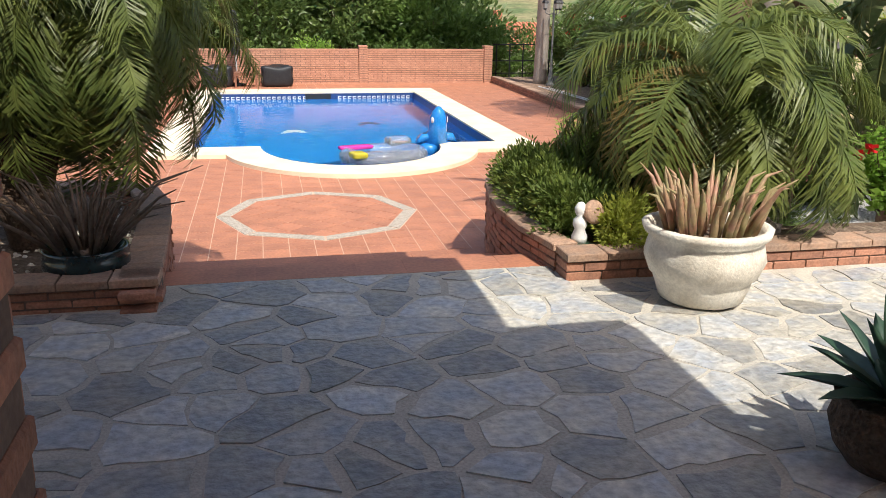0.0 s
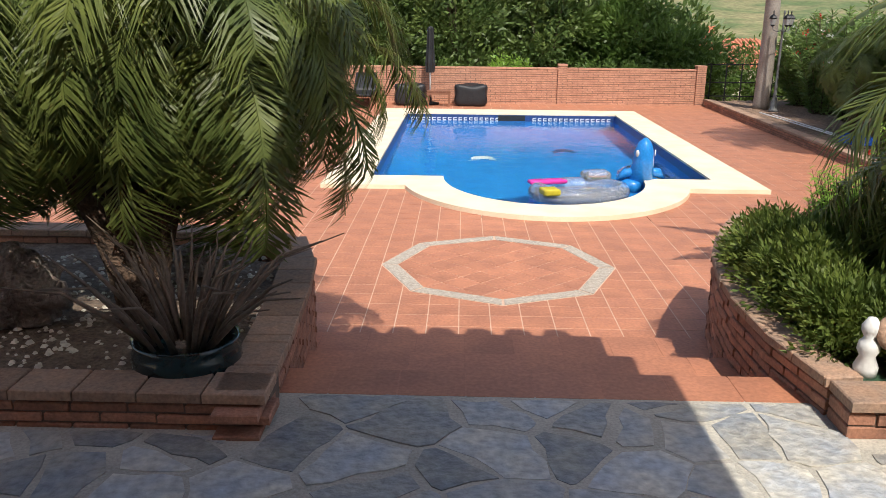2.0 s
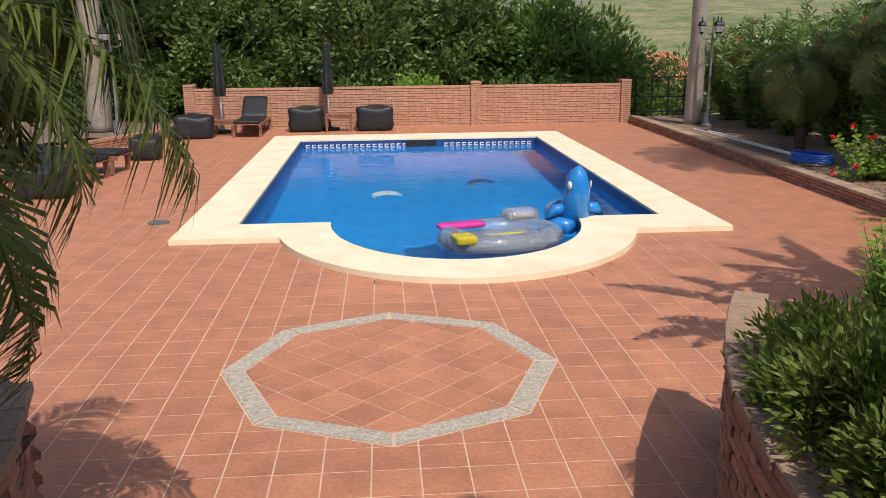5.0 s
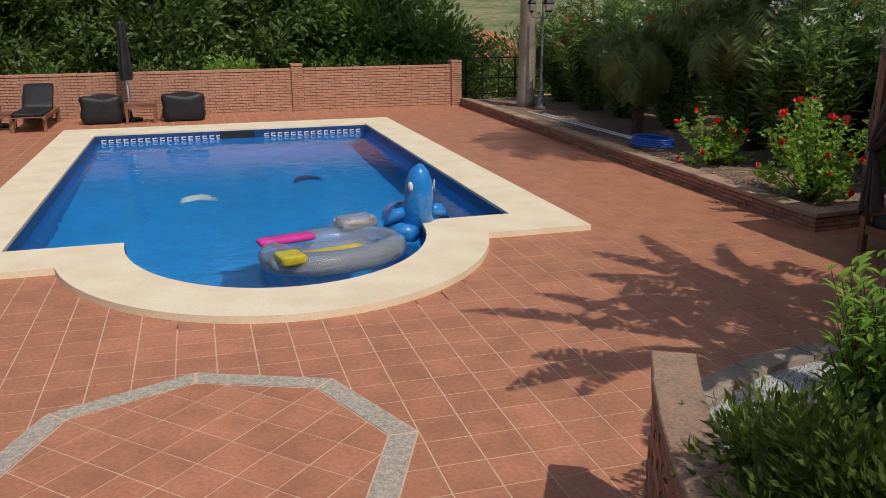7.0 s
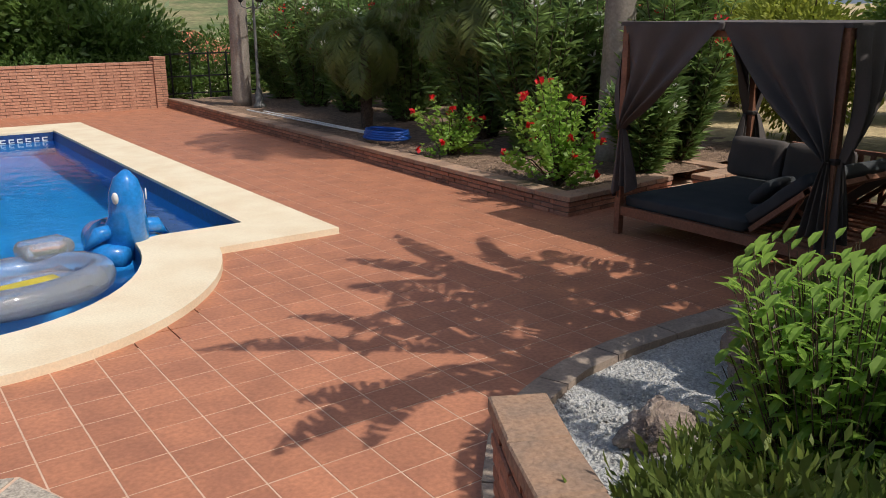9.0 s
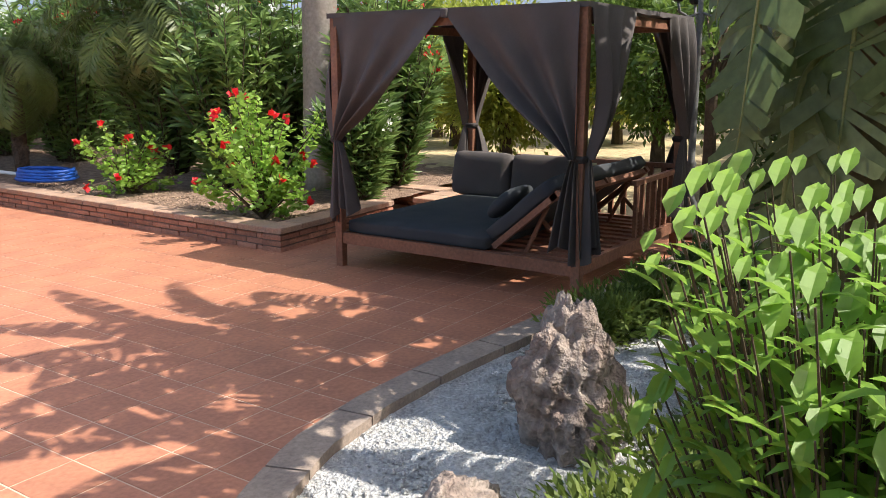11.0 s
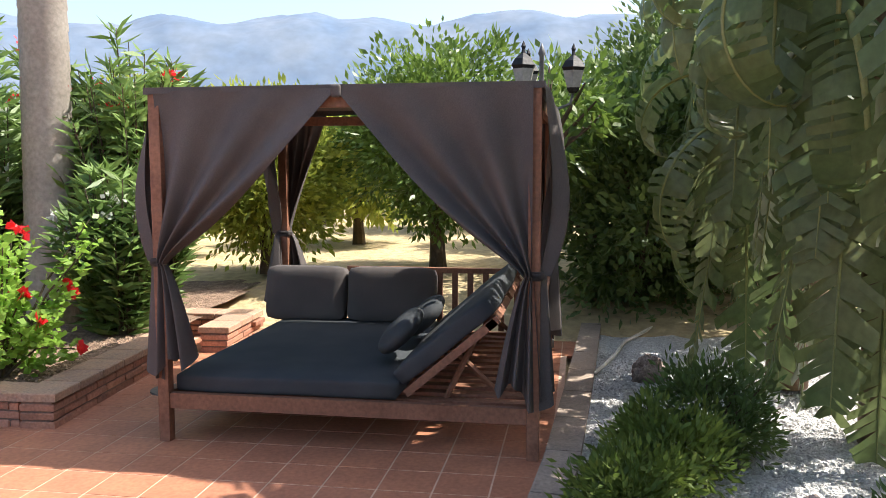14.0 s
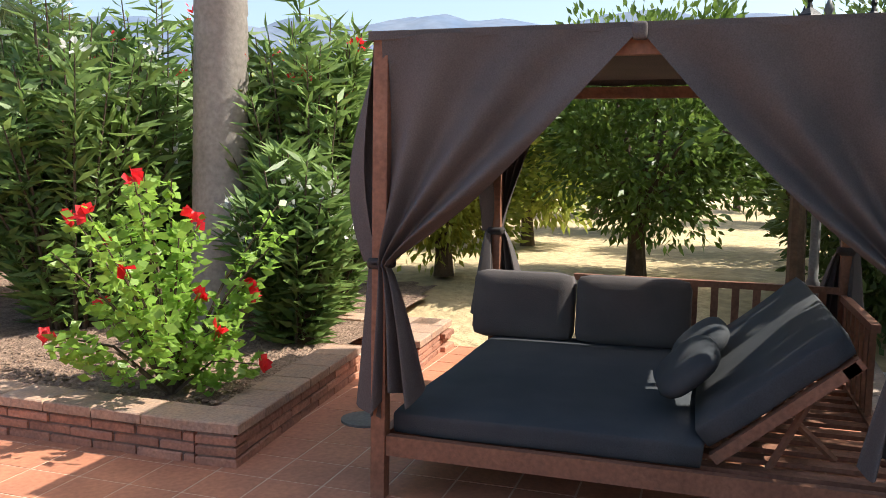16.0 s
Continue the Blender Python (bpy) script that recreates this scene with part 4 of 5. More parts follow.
def broad_bush(x, y, z, h, r, n=420):
    root = thing("shrub", "shrub with broad bright green leaves in the planter", "shrub")
    root.location = (x, y, z)
    st, v = Shape(), []
    s = Shape()
    for i in range(n // 12):
        a, rr = rng.uniform(0, 6.28), r * rng.random() ** 0.5
        top = Vector((math.cos(a) * rr, math.sin(a) * rr, h * rng.uniform(0.45, 1)))
        st.tube([(0, 0, 0), top * 0.55 + Vector((0, 0, 0.08)), top], [0.005, 0.003, 0.0015], 4)
        for k in range(12):
            b = k * 2.4
            u = 1 - 0.055 * k
            p = top * u + Vector((rng.normal(), rng.normal(), 0)) * 0.012
            el = 0.9 - 0.1 * k
            d = Vector((math.cos(b), math.sin(b), el)).normalized()
            L = rng.uniform(0.05, 0.082)
            side = d.cross(Vector((0, 0, 1))).normalized()
            up = side.cross(d)
            w = L * 0.21
            m1, m2, tip = p + d * L * 0.3, p + d * L * 0.65 - up * L * 0.05, p + d * L - up * L * 0.2
            s.add([p, m1 + side * w * .9 + up * w * .35, m2 + side * w * .8 + up * w * .3, tip, m2 - side * w * .8 + up * w * .3, m1 - side * w * .9 + up * w * .35, m1, m2],
                  [(0, 1, 6), (1, 2, 7, 6), (2, 3, 7), (0, 6, 5), (6, 7, 4, 5), (7, 3, 4)])
    part("stems", st, M["twig"], root, kind="stuff")
    part("foliage", s, M["light"], root, kind="stuff")


broad_bush(3.64, -2.93, garden_z(3.64, -2.93), 1.15, 0.33, 6600)

# orchard
for x, y, h, r, mt in ((13.3, 0.5, 2.75, 1.15, "citrus"), (12.6, 2.5, 2.0, 0.7, "yellowgreen"), (16.5, 2.4, 2.3, 1.0, "yellowgreen"), (17, -1.5, 2.8, 1.3, "citrus"), (20, 1.0, 2.8, 1.3, "citrus"), (21, 4.5, 2.8, 1.4, "citrus"),
                       (24, -2, 3.0, 1.5, "citrus"), (16.0, 6.0, 2.6, 1.1, "yellowgreen"), (25, 2.5, 2.8, 1.4, "mid"), (14.5, -2.6, 3.2, 1.1, "dark"), (29, 6, 3, 1.6, "mid"), (30, -1, 3, 1.6, "mid"), (14.5, 4.6, 2.1, 0.8, "yellowgreen")):
    x, y, h, r = 5 + 0.89 * (x - 5), 0.5 + 0.89 * (y - 0.5), 0.89 * h, 0.89 * r
    tree("orange_tree", "round orchard tree on dry grass", "tree", x, y, ground_z(x, y), h, (r, r, h * 0.38), h * 0.24, mt, 90, 150 if x < 15 else 50, 0.1 if x < 15 else 0.17, "orchard trees", 0.085, 0.36)
for x, y, h in ((10.9, -2.8, 3.2), (11.8, -2.0, 2.9), (12.3, -3.7, 3.4), (14.3, -3.0, 3.2), (11.2, -1.65, 2.0)):
    tree("bush", "dense dark evergreen bush behind the banana plants", "bush", x, y, 0.0, h, (0.9, 0.8, h * 0.47), 0.3, "dark", 90, 130, 0.105, "dark bushes behind the bananas", 0.06, 0.36)
tree("tree", "slim dark trunked tree behind the canopy bed", "tree", 10.25, -0.75, 0.0, 2.35, (0.6, 0.6, 0.5), 1.4, "citrus", 20, 40, 0.12, "", 0.06, 0.2)


# ---- banana plants ----
def banana_leaf(name, length, width, droop, seed, material):
    """A long blade, torn into strips, that arches from +x down."""
    r = random.Random(seed)
    n = 26
    pts = []
    p, a = Vector((0, 0, 0)), radians(60)
    for i in range(n + 1):
        pts.append((p.copy(), a))
        p = p + Vector((math.cos(a), 0, math.sin(a))) * length / n
        a -= droop / n * (0.4 + 1.3 * i / n)
    rib = Shape().tube([q for q, _ in pts], [0.022 * (1 - 0.85 * i / n) for i in range(n + 1)], 5)
    s = Shape()
    for sd in (-1, 1):
        tear = 0.0
        for i in range(3, n):
            u0, u1 = (i - 3) / (n - 3), (i + 1 - 3) / (n - 3)

            def half(u):
                return width / 2 * (math.sin(math.pi * min(0.999, 0.06 + 0.94 * u)) ** 0.55)
            (q0, a0), (q1, a1) = pts[i], pts[i + 1]
            if r.random() < 0.42:
                tear = r.uniform(-0.5, 0.9)
            gap = 0.0 if r.random() < 0.55 else 0.35
            row = []
            for q, aa, u in ((q0, a0, u0), (q0.lerp(q1, 1 - gap), a1, u1)):
                up = Vector((-math.sin(aa), 0, math.cos(aa)))
                fwd = Vector((math.cos(aa), 0, math.sin(aa)))
                w = half(u)
                line = []
                for k in range(4):
                    v = k / 3
                    line.append(q0.lerp(q, 1) * 1.0 + Vector((0, sd * w * v * math.cos(0.5 + tear * 0.4), 0)) + up * (w * (0.22 * v - (0.35 + 0.5 * max(0, tear)) * v * v)) + fwd * (0.12 * w * v))
                row.append(line)
            row[1][0] = q1
            k0 = len(s.v)
            s.v += [tuple(c) for c in row[0] + row[1]]
            s.f += [(k0 + k, k0 + k + 1, k0 + 5 + k, k0 + 4 + k) for k in range(3)]
    return rib.mesh(name + "_rib", M["bananarib"], True), s.mesh(name, material, True)


BL = [banana_leaf("leaf", L, W, radians(dr), i, M["banana"]) for i, (L, W, dr) in enumerate(((1.9, 0.46, 185), (1.7, 0.5, 215), (2.1, 0.46, 165), (1.6, 0.44, 225)))]

# Narrow blades, chosen for the pointed shadows they cast on the deck.
BN = [banana_leaf("leaf", L, W, radians(dr), 20 + i, M["banana"]) for i, (L, W, dr) in enumerate(((1.9, 0.27, 95), (1.7, 0.3, 110), (1.8, 0.25, 80), (1.5, 0.27, 115)))]


def hanging_leaf(name, length, width, seed):
    """An old blade that reaches out on its stalk, then hangs straight down, torn across into broad strips."""
    r = random.Random(seed)
    n = 30
    pts = []
    p, a = Vector((0, 0, 0)), radians(35)
    for i in range(n + 1):
        pts.append((p.copy(), a))
        p = p + Vector((math.cos(a), 0, math.sin(a))) * length / n
        a = max(radians(-86), a - radians(12.5))
    rib = Shape().tube([q for q, _ in pts], [0.02 * (1 - 0.85 * i / n) for i in range(n + 1)], 5)
    s = Shape()
    for sd in (-1, 1):
        i = 5
        while i < n:
            k = min(n - i, r.choice((1, 1, 1, 2, 2)))
            sag, fold = r.uniform(0.45, 0.95), r.uniform(-0.25, 0.65)
            gap = r.choice((0.1, 0.25, 0.4, 0.7))
            rows = []
            for c in range(k + 1):
                q, aa = pts[i + c]
                short = gap if c == k else 0.0
                u = (i + c - 5) / (n - 5)
                w = width / 2 * math.sin(math.pi * min(0.985, 0.1 + 0.88 * u)) ** 0.5 * r.uniform(0.94, 1.04)
                up = Vector((-math.sin(aa), 0, math.cos(aa)))
                fwd = Vector((math.cos(aa), 0, math.sin(aa)))
                rows.append([q + Vector((0, sd * w * v * math.cos(fold), 0)) + up * w * (0.25 * v - abs(fold) * v * v) + fwd * (w * sag * v - short * v ** 0.6 * length / n) for v in (0, 0.33, 0.66, 1)])
            rows[-1][0] = pts[i + k][0]
            k0 = len(s.v)
            s.v += [tuple(c) for row in rows for c in row]
            s.f += [(k0 + 4 * a_ + b_, k0 + 4 * a_ + b_ + 1, k0 + 4 * a_ + b_ + 5, k0 + 4 * a_ + b_ + 4) for a_ in range(k) for b_ in range(3)]
            i += k
    return rib.mesh(name + "_rib", M["bananarib"], True), s.mesh(name, M["banana"], True)


BH = [hanging_leaf("leaf", L, W, 40 + i) for i, (L, W) in enumerate(((1.5, 0.46), (1.7, 0.42), (1.35, 0.5), (1.6, 0.38)))]


def banana(x, y, z, h, n, scale=1.0, lean=(0, 0), turn0=0.0, spread=100, leaves=BL, hang=()):
    root = thing("banana_plant", "banana plant with large torn hanging leaves on gravel", "plant", "banana plants")
    root.location = (x, y, z)
    st = Shape()
    pts = [(lean[0] * u * u, lean[1] * u * u, h * u) for u in (0, .2, .4, .6, .8, 1)]
    st.tube(pts, [0.13, 0.12, 0.11, 0.10, 0.085, 0.06], 12)
    rnd = random.Random(int(x * 50))
    for k in range(7):
        a = rnd.uniform(0, 6.28)
        b = Vector(pts[rnd.randrange(2, 6)])
        o = Vector((math.cos(a), math.sin(a), 0))
        st.tube([b + o * 0.07, b + o * 0.12 + Vector((0, 0, 0.25)), b + o * 0.16 + Vector((0, 0, 0.5))], [0.05, 0.04, 0.025], 6)
    part("stem", st, M["bananastem"], root, True)
    for k in range(n):
        rib, blade = leaves[rnd.randrange(4)]
        m = Matrix.Translation((lean[0], lean[1], h - 0.05 - 0.06 * k)) @ pose(0, 0, 0, rnd.uniform(-25, 25), -15 + spread * k / n + rnd.uniform(-10, 10), turn0 + k * 137.5) @ Matrix.Scale(scale * rnd.uniform(0.85, 1.1), 4)
        leaf = new("leaf", blade)
        leaf.matrix_local = m
        leaf.parent = root
        r_ = new("midrib", rib)
        r_.parent = leaf
    for k, (turn, zz, sc) in enumerate(hang):
        rib, blade = BH[k % 4]
        u = min(1.0, zz / h)
        leaf = new("leaf", blade)
        leaf.matrix_local = Matrix.Translation((lean[0] * u * u, lean[1] * u * u, zz)) @ pose(0, 0, 0, 0, rnd.uniform(-6, 6), turn) @ Matrix.Scale(sc, 4)
        leaf.parent = root
        r_ = new("midrib", rib)
        r_.parent = leaf


RING = ((175, 1.75, 0.85), (140, 2.05, 0.95), (205, 2.2, 1.0), (110, 1.8, 0.85), (85, 2.15, 1.0), (155, 2.5, 1.1), (60, 2.0, 0.9), (240, 1.9, 0.9), (125, 2.75, 1.1), (30, 2.3, 1.0))
banana(6.0, -2.66, 0.15, 3.3, 17, 1.05, (0.1, 0.3), 75, 55, BN, RING + ((140, 1.35, 1.1),))
banana(7.5, -2.62, 0.05, 2.9, 12, 1.0, (-0.1, 0.35), 115, 80, BL, RING[1:] + ((165, 1.3, 0.95), (125, 1.2, 0.95), (95, 1.3, 0.9), (70, 1.2, 0.9), (145, 1.6, 1.0)))
banana(8.6, -2.4, 0.05, 2.2, 10, 0.9, (0.1, 0.2), 100, 90, BL, RING[:7] + ((170, 1.25, 0.95), (130, 1.15, 0.9), (100, 1.25, 0.9), (75, 1.1, 0.8)))
banana(9.6, -2.8, 0.05, 2.2, 12, 0.95, (0, 0.2), 10, 90, BL, RING[:5])
# The next four are added, mostly out of view, to shade deck and gravel.
banana(6.6, -3.6, 0.2, 3.9, 13, 1.15, (0.1, 0.6), 150, 55, BN)
banana(5.1, -3.1, 0.25, 2.9, 16, 0.95, (0.1, 0.5), 20, 45, BN)
banana(7.9, -3.7, 0.3, 3.4, 10, 1.1, (0.0, 0.4), 40, 60, BN)
banana(7.0, -4.7, 0.5, 2.6, 12, 1.0, (0.0, 0.3), 130)


# ---- rocks ----
def rock(label, x, y, z, rx, ry, rz, seed):
    bm = bmesh.new()
    bmesh.ops.create_icosphere(bm, subdivisions=5 if rz > 0.3 else 4, radius=1)
    for q in bm.verts:
        n0 = q.co.copy()
        k = 1 + 0.28 * noise.fractal(n0 * 1.3 + Vector((seed, 0, 0)), 0.8, 2.0, 5) - 0.3 * max(0, noise.noise(n0 * 5 + Vector((seed, 3, 1)))) ** 0.7
        q.co = Vector((n0.x * rx, n0.y * ry, n0.z * rz)) * k
        if n0.z > 0.3:
            q.co.x *= 1 - 0.22 * n0.z
            q.co.y *= 1 - 0.22 * n0.z
        q.co.z = max(q.co.z, -rz * 0.6)
    me = bpy.data.meshes.new("rock")
    bm.to_mesh(me)
    bm.free()
    me.materials.append(M["rock"])
    me.polygons.foreach_set("use_smooth", [True] * len(me.polygons))
    ob = tagged(new("rock", me), label, "rock")
    ob.location = (x, y, z + rz * 0.55)


rock("large pitted brown rock standing on white gravel", 5.22, -1.74, 0.02, 0.21, 0.22, 0.38, 3)
rock("dark stone on the white gravel", 4.4, -1.72, 0.03, 0.2, 0.14, 0.12, 8)
rock("dark stone on the gravel by a bush", 6.28, -1.36, 0.02, 0.13, 0.1, 0.1, 12)
rock("dark stone under the banana leaves", 8.7, -1.55, 0.02, 0.14, 0.12, 0.12, 14)
rock("brown boulder among the palms", -1.75, -4.6, 0.72, 0.36, 0.25, 0.26, 20)
rock("pale stone on the planter soil", -0.95, -3.7, 0.72, 0.2, 0.16, 0.13, 25)
rock("pale stone behind the white pot", 3.9, -5.3, 0.75, 0.3, 0.14, 0.12, 27)


# ---- canopy bed ----
bed = thing("canopy_bed", "wooden canopy daybed with charcoal curtains and slate-blue mattress", "daybed")
bed.matrix_basis = Matrix.Translation((0.58, 0.055, 0)) @ Matrix.Diagonal((0.89, 0.89, 0.902, 1))
BX0, BX1, BY0, BY1 = 7.37, 9.45, -1.04, 1.14
ZT = 2.03
for x in (BX0, BX1):
    for y in (BY0, BY1):
        part("post", Shape().soft(x - 0.035, y - 0.035, 0, x + 0.035, y + 0.035, ZT, 0.006), M["wood"], bed)
for y in (BY0, BY1):
    part("top_beam", Shape().box(BX0 + .036, y - 0.02, ZT - 0.10, BX1 - .036, y + 0.02, ZT - 0.03), M["wood"], bed)
    part("side_rail", Shape().box(BX0 + .036, y - 0.022, 0.20, BX1 - .036, y + 0.022, 0.29), M["wood"], bed)
for x in (BX0, BX1):
    part("top_beam", Shape().box(x - 0.02, BY0 + .036, ZT - 0.10, x + 0.02, BY1 - .036, ZT - 0.03), M["wood"], bed)
    part("side_rail", Shape().box(x - 0.022, BY0 + .036, 0.20, x + 0.022, BY1 - .036, 0.29), M["wood"], bed)
for i in range(12):
    x = BX0 + 0.12 + i * 0.165
    part("slat", Shape().box(x, BY0 + 0.02, 0.255, x + 0.08, BY1 - 0.02, 0.275), M["wood"], bed)
part("mattress", Shape().soft(BX0 + 0.04, -0.26, 0.278, BX1 - 0.12, BY1 - 0.04, 0.40, 0.035, None, 0.03), M["cushion"], bed, True)
hinge = Matrix.Translation((0, -0.30, 0.31)) @ Matrix.Rotation(radians(-40), 4, 'X') @ Matrix.Rotation(radians(180), 4, 'Z')
part("raised_mattress", Shape().soft(-(BX1 - 0.15), 0.0, 0.03, -(BX0 + 0.10), 0.72, 0.15, 0.035, hinge, 0.03), M["cushion"], bed, True)
bk = Shape()
for x in (BX0 + 0.12, BX0 + 1.0, BX1 - 0.2):
    bk.box(-x - 0.03, 0.0, -0.02, -x + 0.03, 0.70, 0.026, hinge)
bk.box(-(BX1 - 0.17), 0.62, -0.022, -(BX0 + 0.09), 0.68, 0.024, hinge)
for x in (BX0 + 0.2, BX1 - 0.3):
    bk.tube([(x, -0.70, 0.64), (x, -0.52, 0.27)], 0.018, 6)
    bk.tube([(x + 0.2, -0.55, 0.5), (x + 0.2, -0.80, 0.27)], 0.018, 6)
part("backrest_frame", bk, M["wood"], bed)
lean = Matrix.Translation((9.28, 0, 0.375)) @ Matrix.Rotation(radians(10), 4, 'Y')
for y0, y1 in ((0.57, 1.24), (-0.16, 0.555)):
    part("back_cushion", Shape().soft(-0.10, y0, 0.0, 0.10, y1, 0.44, 0.06, lean), M["cloth"], bed, True)
rail = Shape()
rail.box(BX1 - 0.025, BY0, 0.76, BX1 + 0.025, 0.6, 0.80)
for i in range(12):
    rail.box(BX1 - 0.015, BY0 + 0.1 + i * 0.125, 0.3, BX1 + 0.015, BY0 + 0.145 + i * 0.125, 0.76)
rail.box(8.4, BY0 - 0.02, 0.72, BX1, BY0 + 0.025, 0.76)
for i in range(7):
    rail.box(8.45 + i * 0.14, BY0 - 0.01, 0.3, 8.49 + i * 0.14, BY0 + 0.02, 0.72)
part("railing", rail, M["wood"], bed)
for px, py, ang in ((8.5, -0.22, 35), (7.95, -0.17, 30)):
    m = Matrix.Translation((px, py, 0.585)) @ pose(0, 0, 0, -42, 0, 6)
    pl = Shape()
    bm = bmesh.new()
    bmesh.ops.create_uvsphere(bm, u_segments=20, v_segments=12, radius=1)
    for q in bm.verts:
        c = q.co
        sx = math.copysign(abs(c.x) ** 0.6, c.x)
        sy = math.copysign(abs(c.y) ** 0.7, c.y)
        q.co = m @ Vector((sx * 0.27, sy * 0.17, c.z * 0.07))
    bm.verts.index_update()
    pl.add([q.co for q in bm.verts], [[q.index for q in f.verts] for f in bm.faces])
    bm.free()
    part("pillow", pl, M["cushion"], bed, True)
cn = Shape()
for i in range(17):
    for j in range(17):
        u, v = i / 16, j / 16
        cn.v.append((BX0 - 0.05 + u * (BX1 - BX0 + 0.1), BY0 - 0.05 + v * (BY1 - BY0 + 0.1), ZT + 0.02 - 0.03 * math.sin(u * math.pi) * math.sin(v * math.pi)))
cn.f = [(i * 17 + j, i * 17 + j + 1, (i + 1) * 17 + j + 1, (i + 1) * 17 + j) for i in range(16) for j in range(16)]
for x0, y0, x1, y1 in ((BX0 - 0.05, BY0 - 0.05, BX0 - 0.05, BY1 + 0.05), (BX0 - 0.05, BY1 + 0.05, BX1 + 0.05, BY1 + 0.05), (BX1 + 0.05, BY1 + 0.05, BX1 + 0.05, BY0 - 0.05), (BX1 + 0.05, BY0 - 0.05, BX0 - 0.05, BY0 - 0.05)):
    k0 = len(cn.v)
    for i in range(21):
        u = i / 20
        x, y = x0 + (x1 - x0) * u, y0 + (y1 - y0) * u
        cn.v += [(x, y, ZT + 0.02), (x, y, ZT - 0.015 - 0.006 * math.sin(u * 40))]
    cn.f += [(k0 + 2 * i, k0 + 2 * i + 1, k0 + 2 * i + 3, k0 + 2 * i + 2) for i in range(20)]
part("canopy", cn, M["cloth"], bed, True)


def curtain(px, py, qx, qy, tie=1.06, foot=0.42, seed=0, out=0.0, parts=None):
    """Half a curtain: hung from the corner p to q along the top, gathered to the post at p, with a loose tail below."""
    r = random.Random(seed)
    dx, dy = qx - px, qy - py
    L = math.hypot(dx, dy)
    dx, dy = dx / L, dy / L
    nx, ny = -dy, dx
    cx, cy = (BX0 + BX1) / 2 - px, (BY0 + BY1) / 2 - py
    if nx * cx + ny * cy < 0:
        nx, ny = -nx, -ny
    out = abs(out) * -1
    ph = r.uniform(0, 6)
    s = Shape()
    NU, NV = 40, 30
    for j in range(NV + 1):
        v = j / NV
        for i in range(NU + 1):
            u = i / NU
            pinch = 0.05
            g = (1 - v) ** 1.25
            w = L * u * (g * (1 - pinch) + pinch * (0.6 + 0.4 * u))
            w += 0.10 * math.sin(math.pi * v) * u * (1 - u) * L
            z = ZT - (ZT - tie) * v - 0.16 * u * math.sin(math.pi * v) * L * 0.8
            fold = (0.01 + 0.05 * v * (1 - v) * 2 + 0.025 * v) * math.sin(u * (16 + 5 * v) + ph) + 0.03 * math.sin(3 * u + 2 * v + ph) * v * (1 - v) * 4
            fold += out * math.sin(math.pi * v) * (1 - u)
            s.v.append((px + dx * (w + 0.01) + nx * (fold - 0.058), py + dy * (w + 0.01) + ny * (fold - 0.058), z))
    s.f = [(j * (NU + 1) + i, j * (NU + 1) + i + 1, (j + 1) * (NU + 1) + i + 1, (j + 1) * (NU + 1) + i) for j in range(NV) for i in range(NU)]
    k0 = len(s.v)
    NV2 = 12
    for j in range(NV2 + 1):
        v = j / NV2
        for i in range(NU + 1):
            u = i / NU
            spread = 0.05 + 0.22 * v ** 0.8
            w = spread * u - 0.05 * v
            z = tie - (tie - foot - 0.10 * u + 0.05 * math.sin(u * 9 + ph)) * v
            fold = (0.02 + 0.05 * v) * math.sin(u * 21 + ph)
            s.v.append((px + dx * w + nx * (fold - 0.045), py + dy * w + ny * (fold - 0.045), z))
    s.f += [(k0 + j * (NU + 1) + i, k0 + j * (NU + 1) + i + 1, k0 + (j + 1) * (NU + 1) + i + 1, k0 + (j + 1) * (NU + 1) + i) for j in range(NV2) for i in range(NU)]
    part("curtain", s, M["cloth"], bed, True)
    t = Shape()
    t.soft(px - 0.055, py - 0.055, tie - 0.025, px + 0.055, py + 0.055, tie + 0.025, 0.02)
    part("tie_band", t, M["cloth"], bed, True)


MY = (BY0 + BY1) / 2
MX = (BX0 + BX1) / 2
curtain(BX0, BY1, BX0, MY, 1.06, 0.42, 1)
curtain(BX0, BY0, BX0, MY, 1.02, 0.32, 2)
curtain(BX0, BY1, MX - 0.3, BY1, 1.06, 0.42, 3, 0.10)
curtain(BX0, BY0, MX - 0.3, BY0, 1.02, 0.32, 4, -0.1)
curtain(BX1, BY1, MX + 0.5, BY1, 1.06, 0.42, 5)
curtain(BX1, BY0, MX + 0.5, BY0, 1.02, 0.3, 6)
curtain(BX1, BY1, BX1, BY1 - 0.35, 1.06, 0.42, 7)
curtain(BX1, BY0, BX1, BY0 + 0.35, 1.02, 0.3, 8)
knot = Shape().soft(BX0 - 0.075, MY - 0.03, ZT - 0.05, BX0 - 0.03, MY + 0.03, ZT + 0.02, 0.015)
part("knot", knot, M["cloth"], bed, True)


# ---- pots and small things on the terrace ----
def spikes(parent, n, r0, h, lean, material, thick=0.03, seed=1, z=0.0):
    r = random.Random(seed)
    for _ in range(n):
        a = r.uniform(0, 6.28)
        o = r0 * r.random() ** 0.5
        d = Vector((math.cos(a), math.sin(a), 0))
        L = h * r.uniform(0.6, 1.1)
        b = d * o + Vector((0, 0, z))
        k = lean * (0.3 + o / r0) * r.uniform(0.5, 1.3)
        pts = [b, b + d * k * L * 0.35 + Vector((0, 0, L * 0.4)), b + d * k * L * 0.75 + Vector((0, 0, L * 0.75)), b + d * k * L * (1.1 + r.uniform(-0.3, 0.4)) + Vector((0, 0, L * r.uniform(0.8, 1.0)))]
        part("leaf", Shape().tube(pts, [thick * 0.8, thick, thick * 0.5, 0.003], 6), material, parent, True)


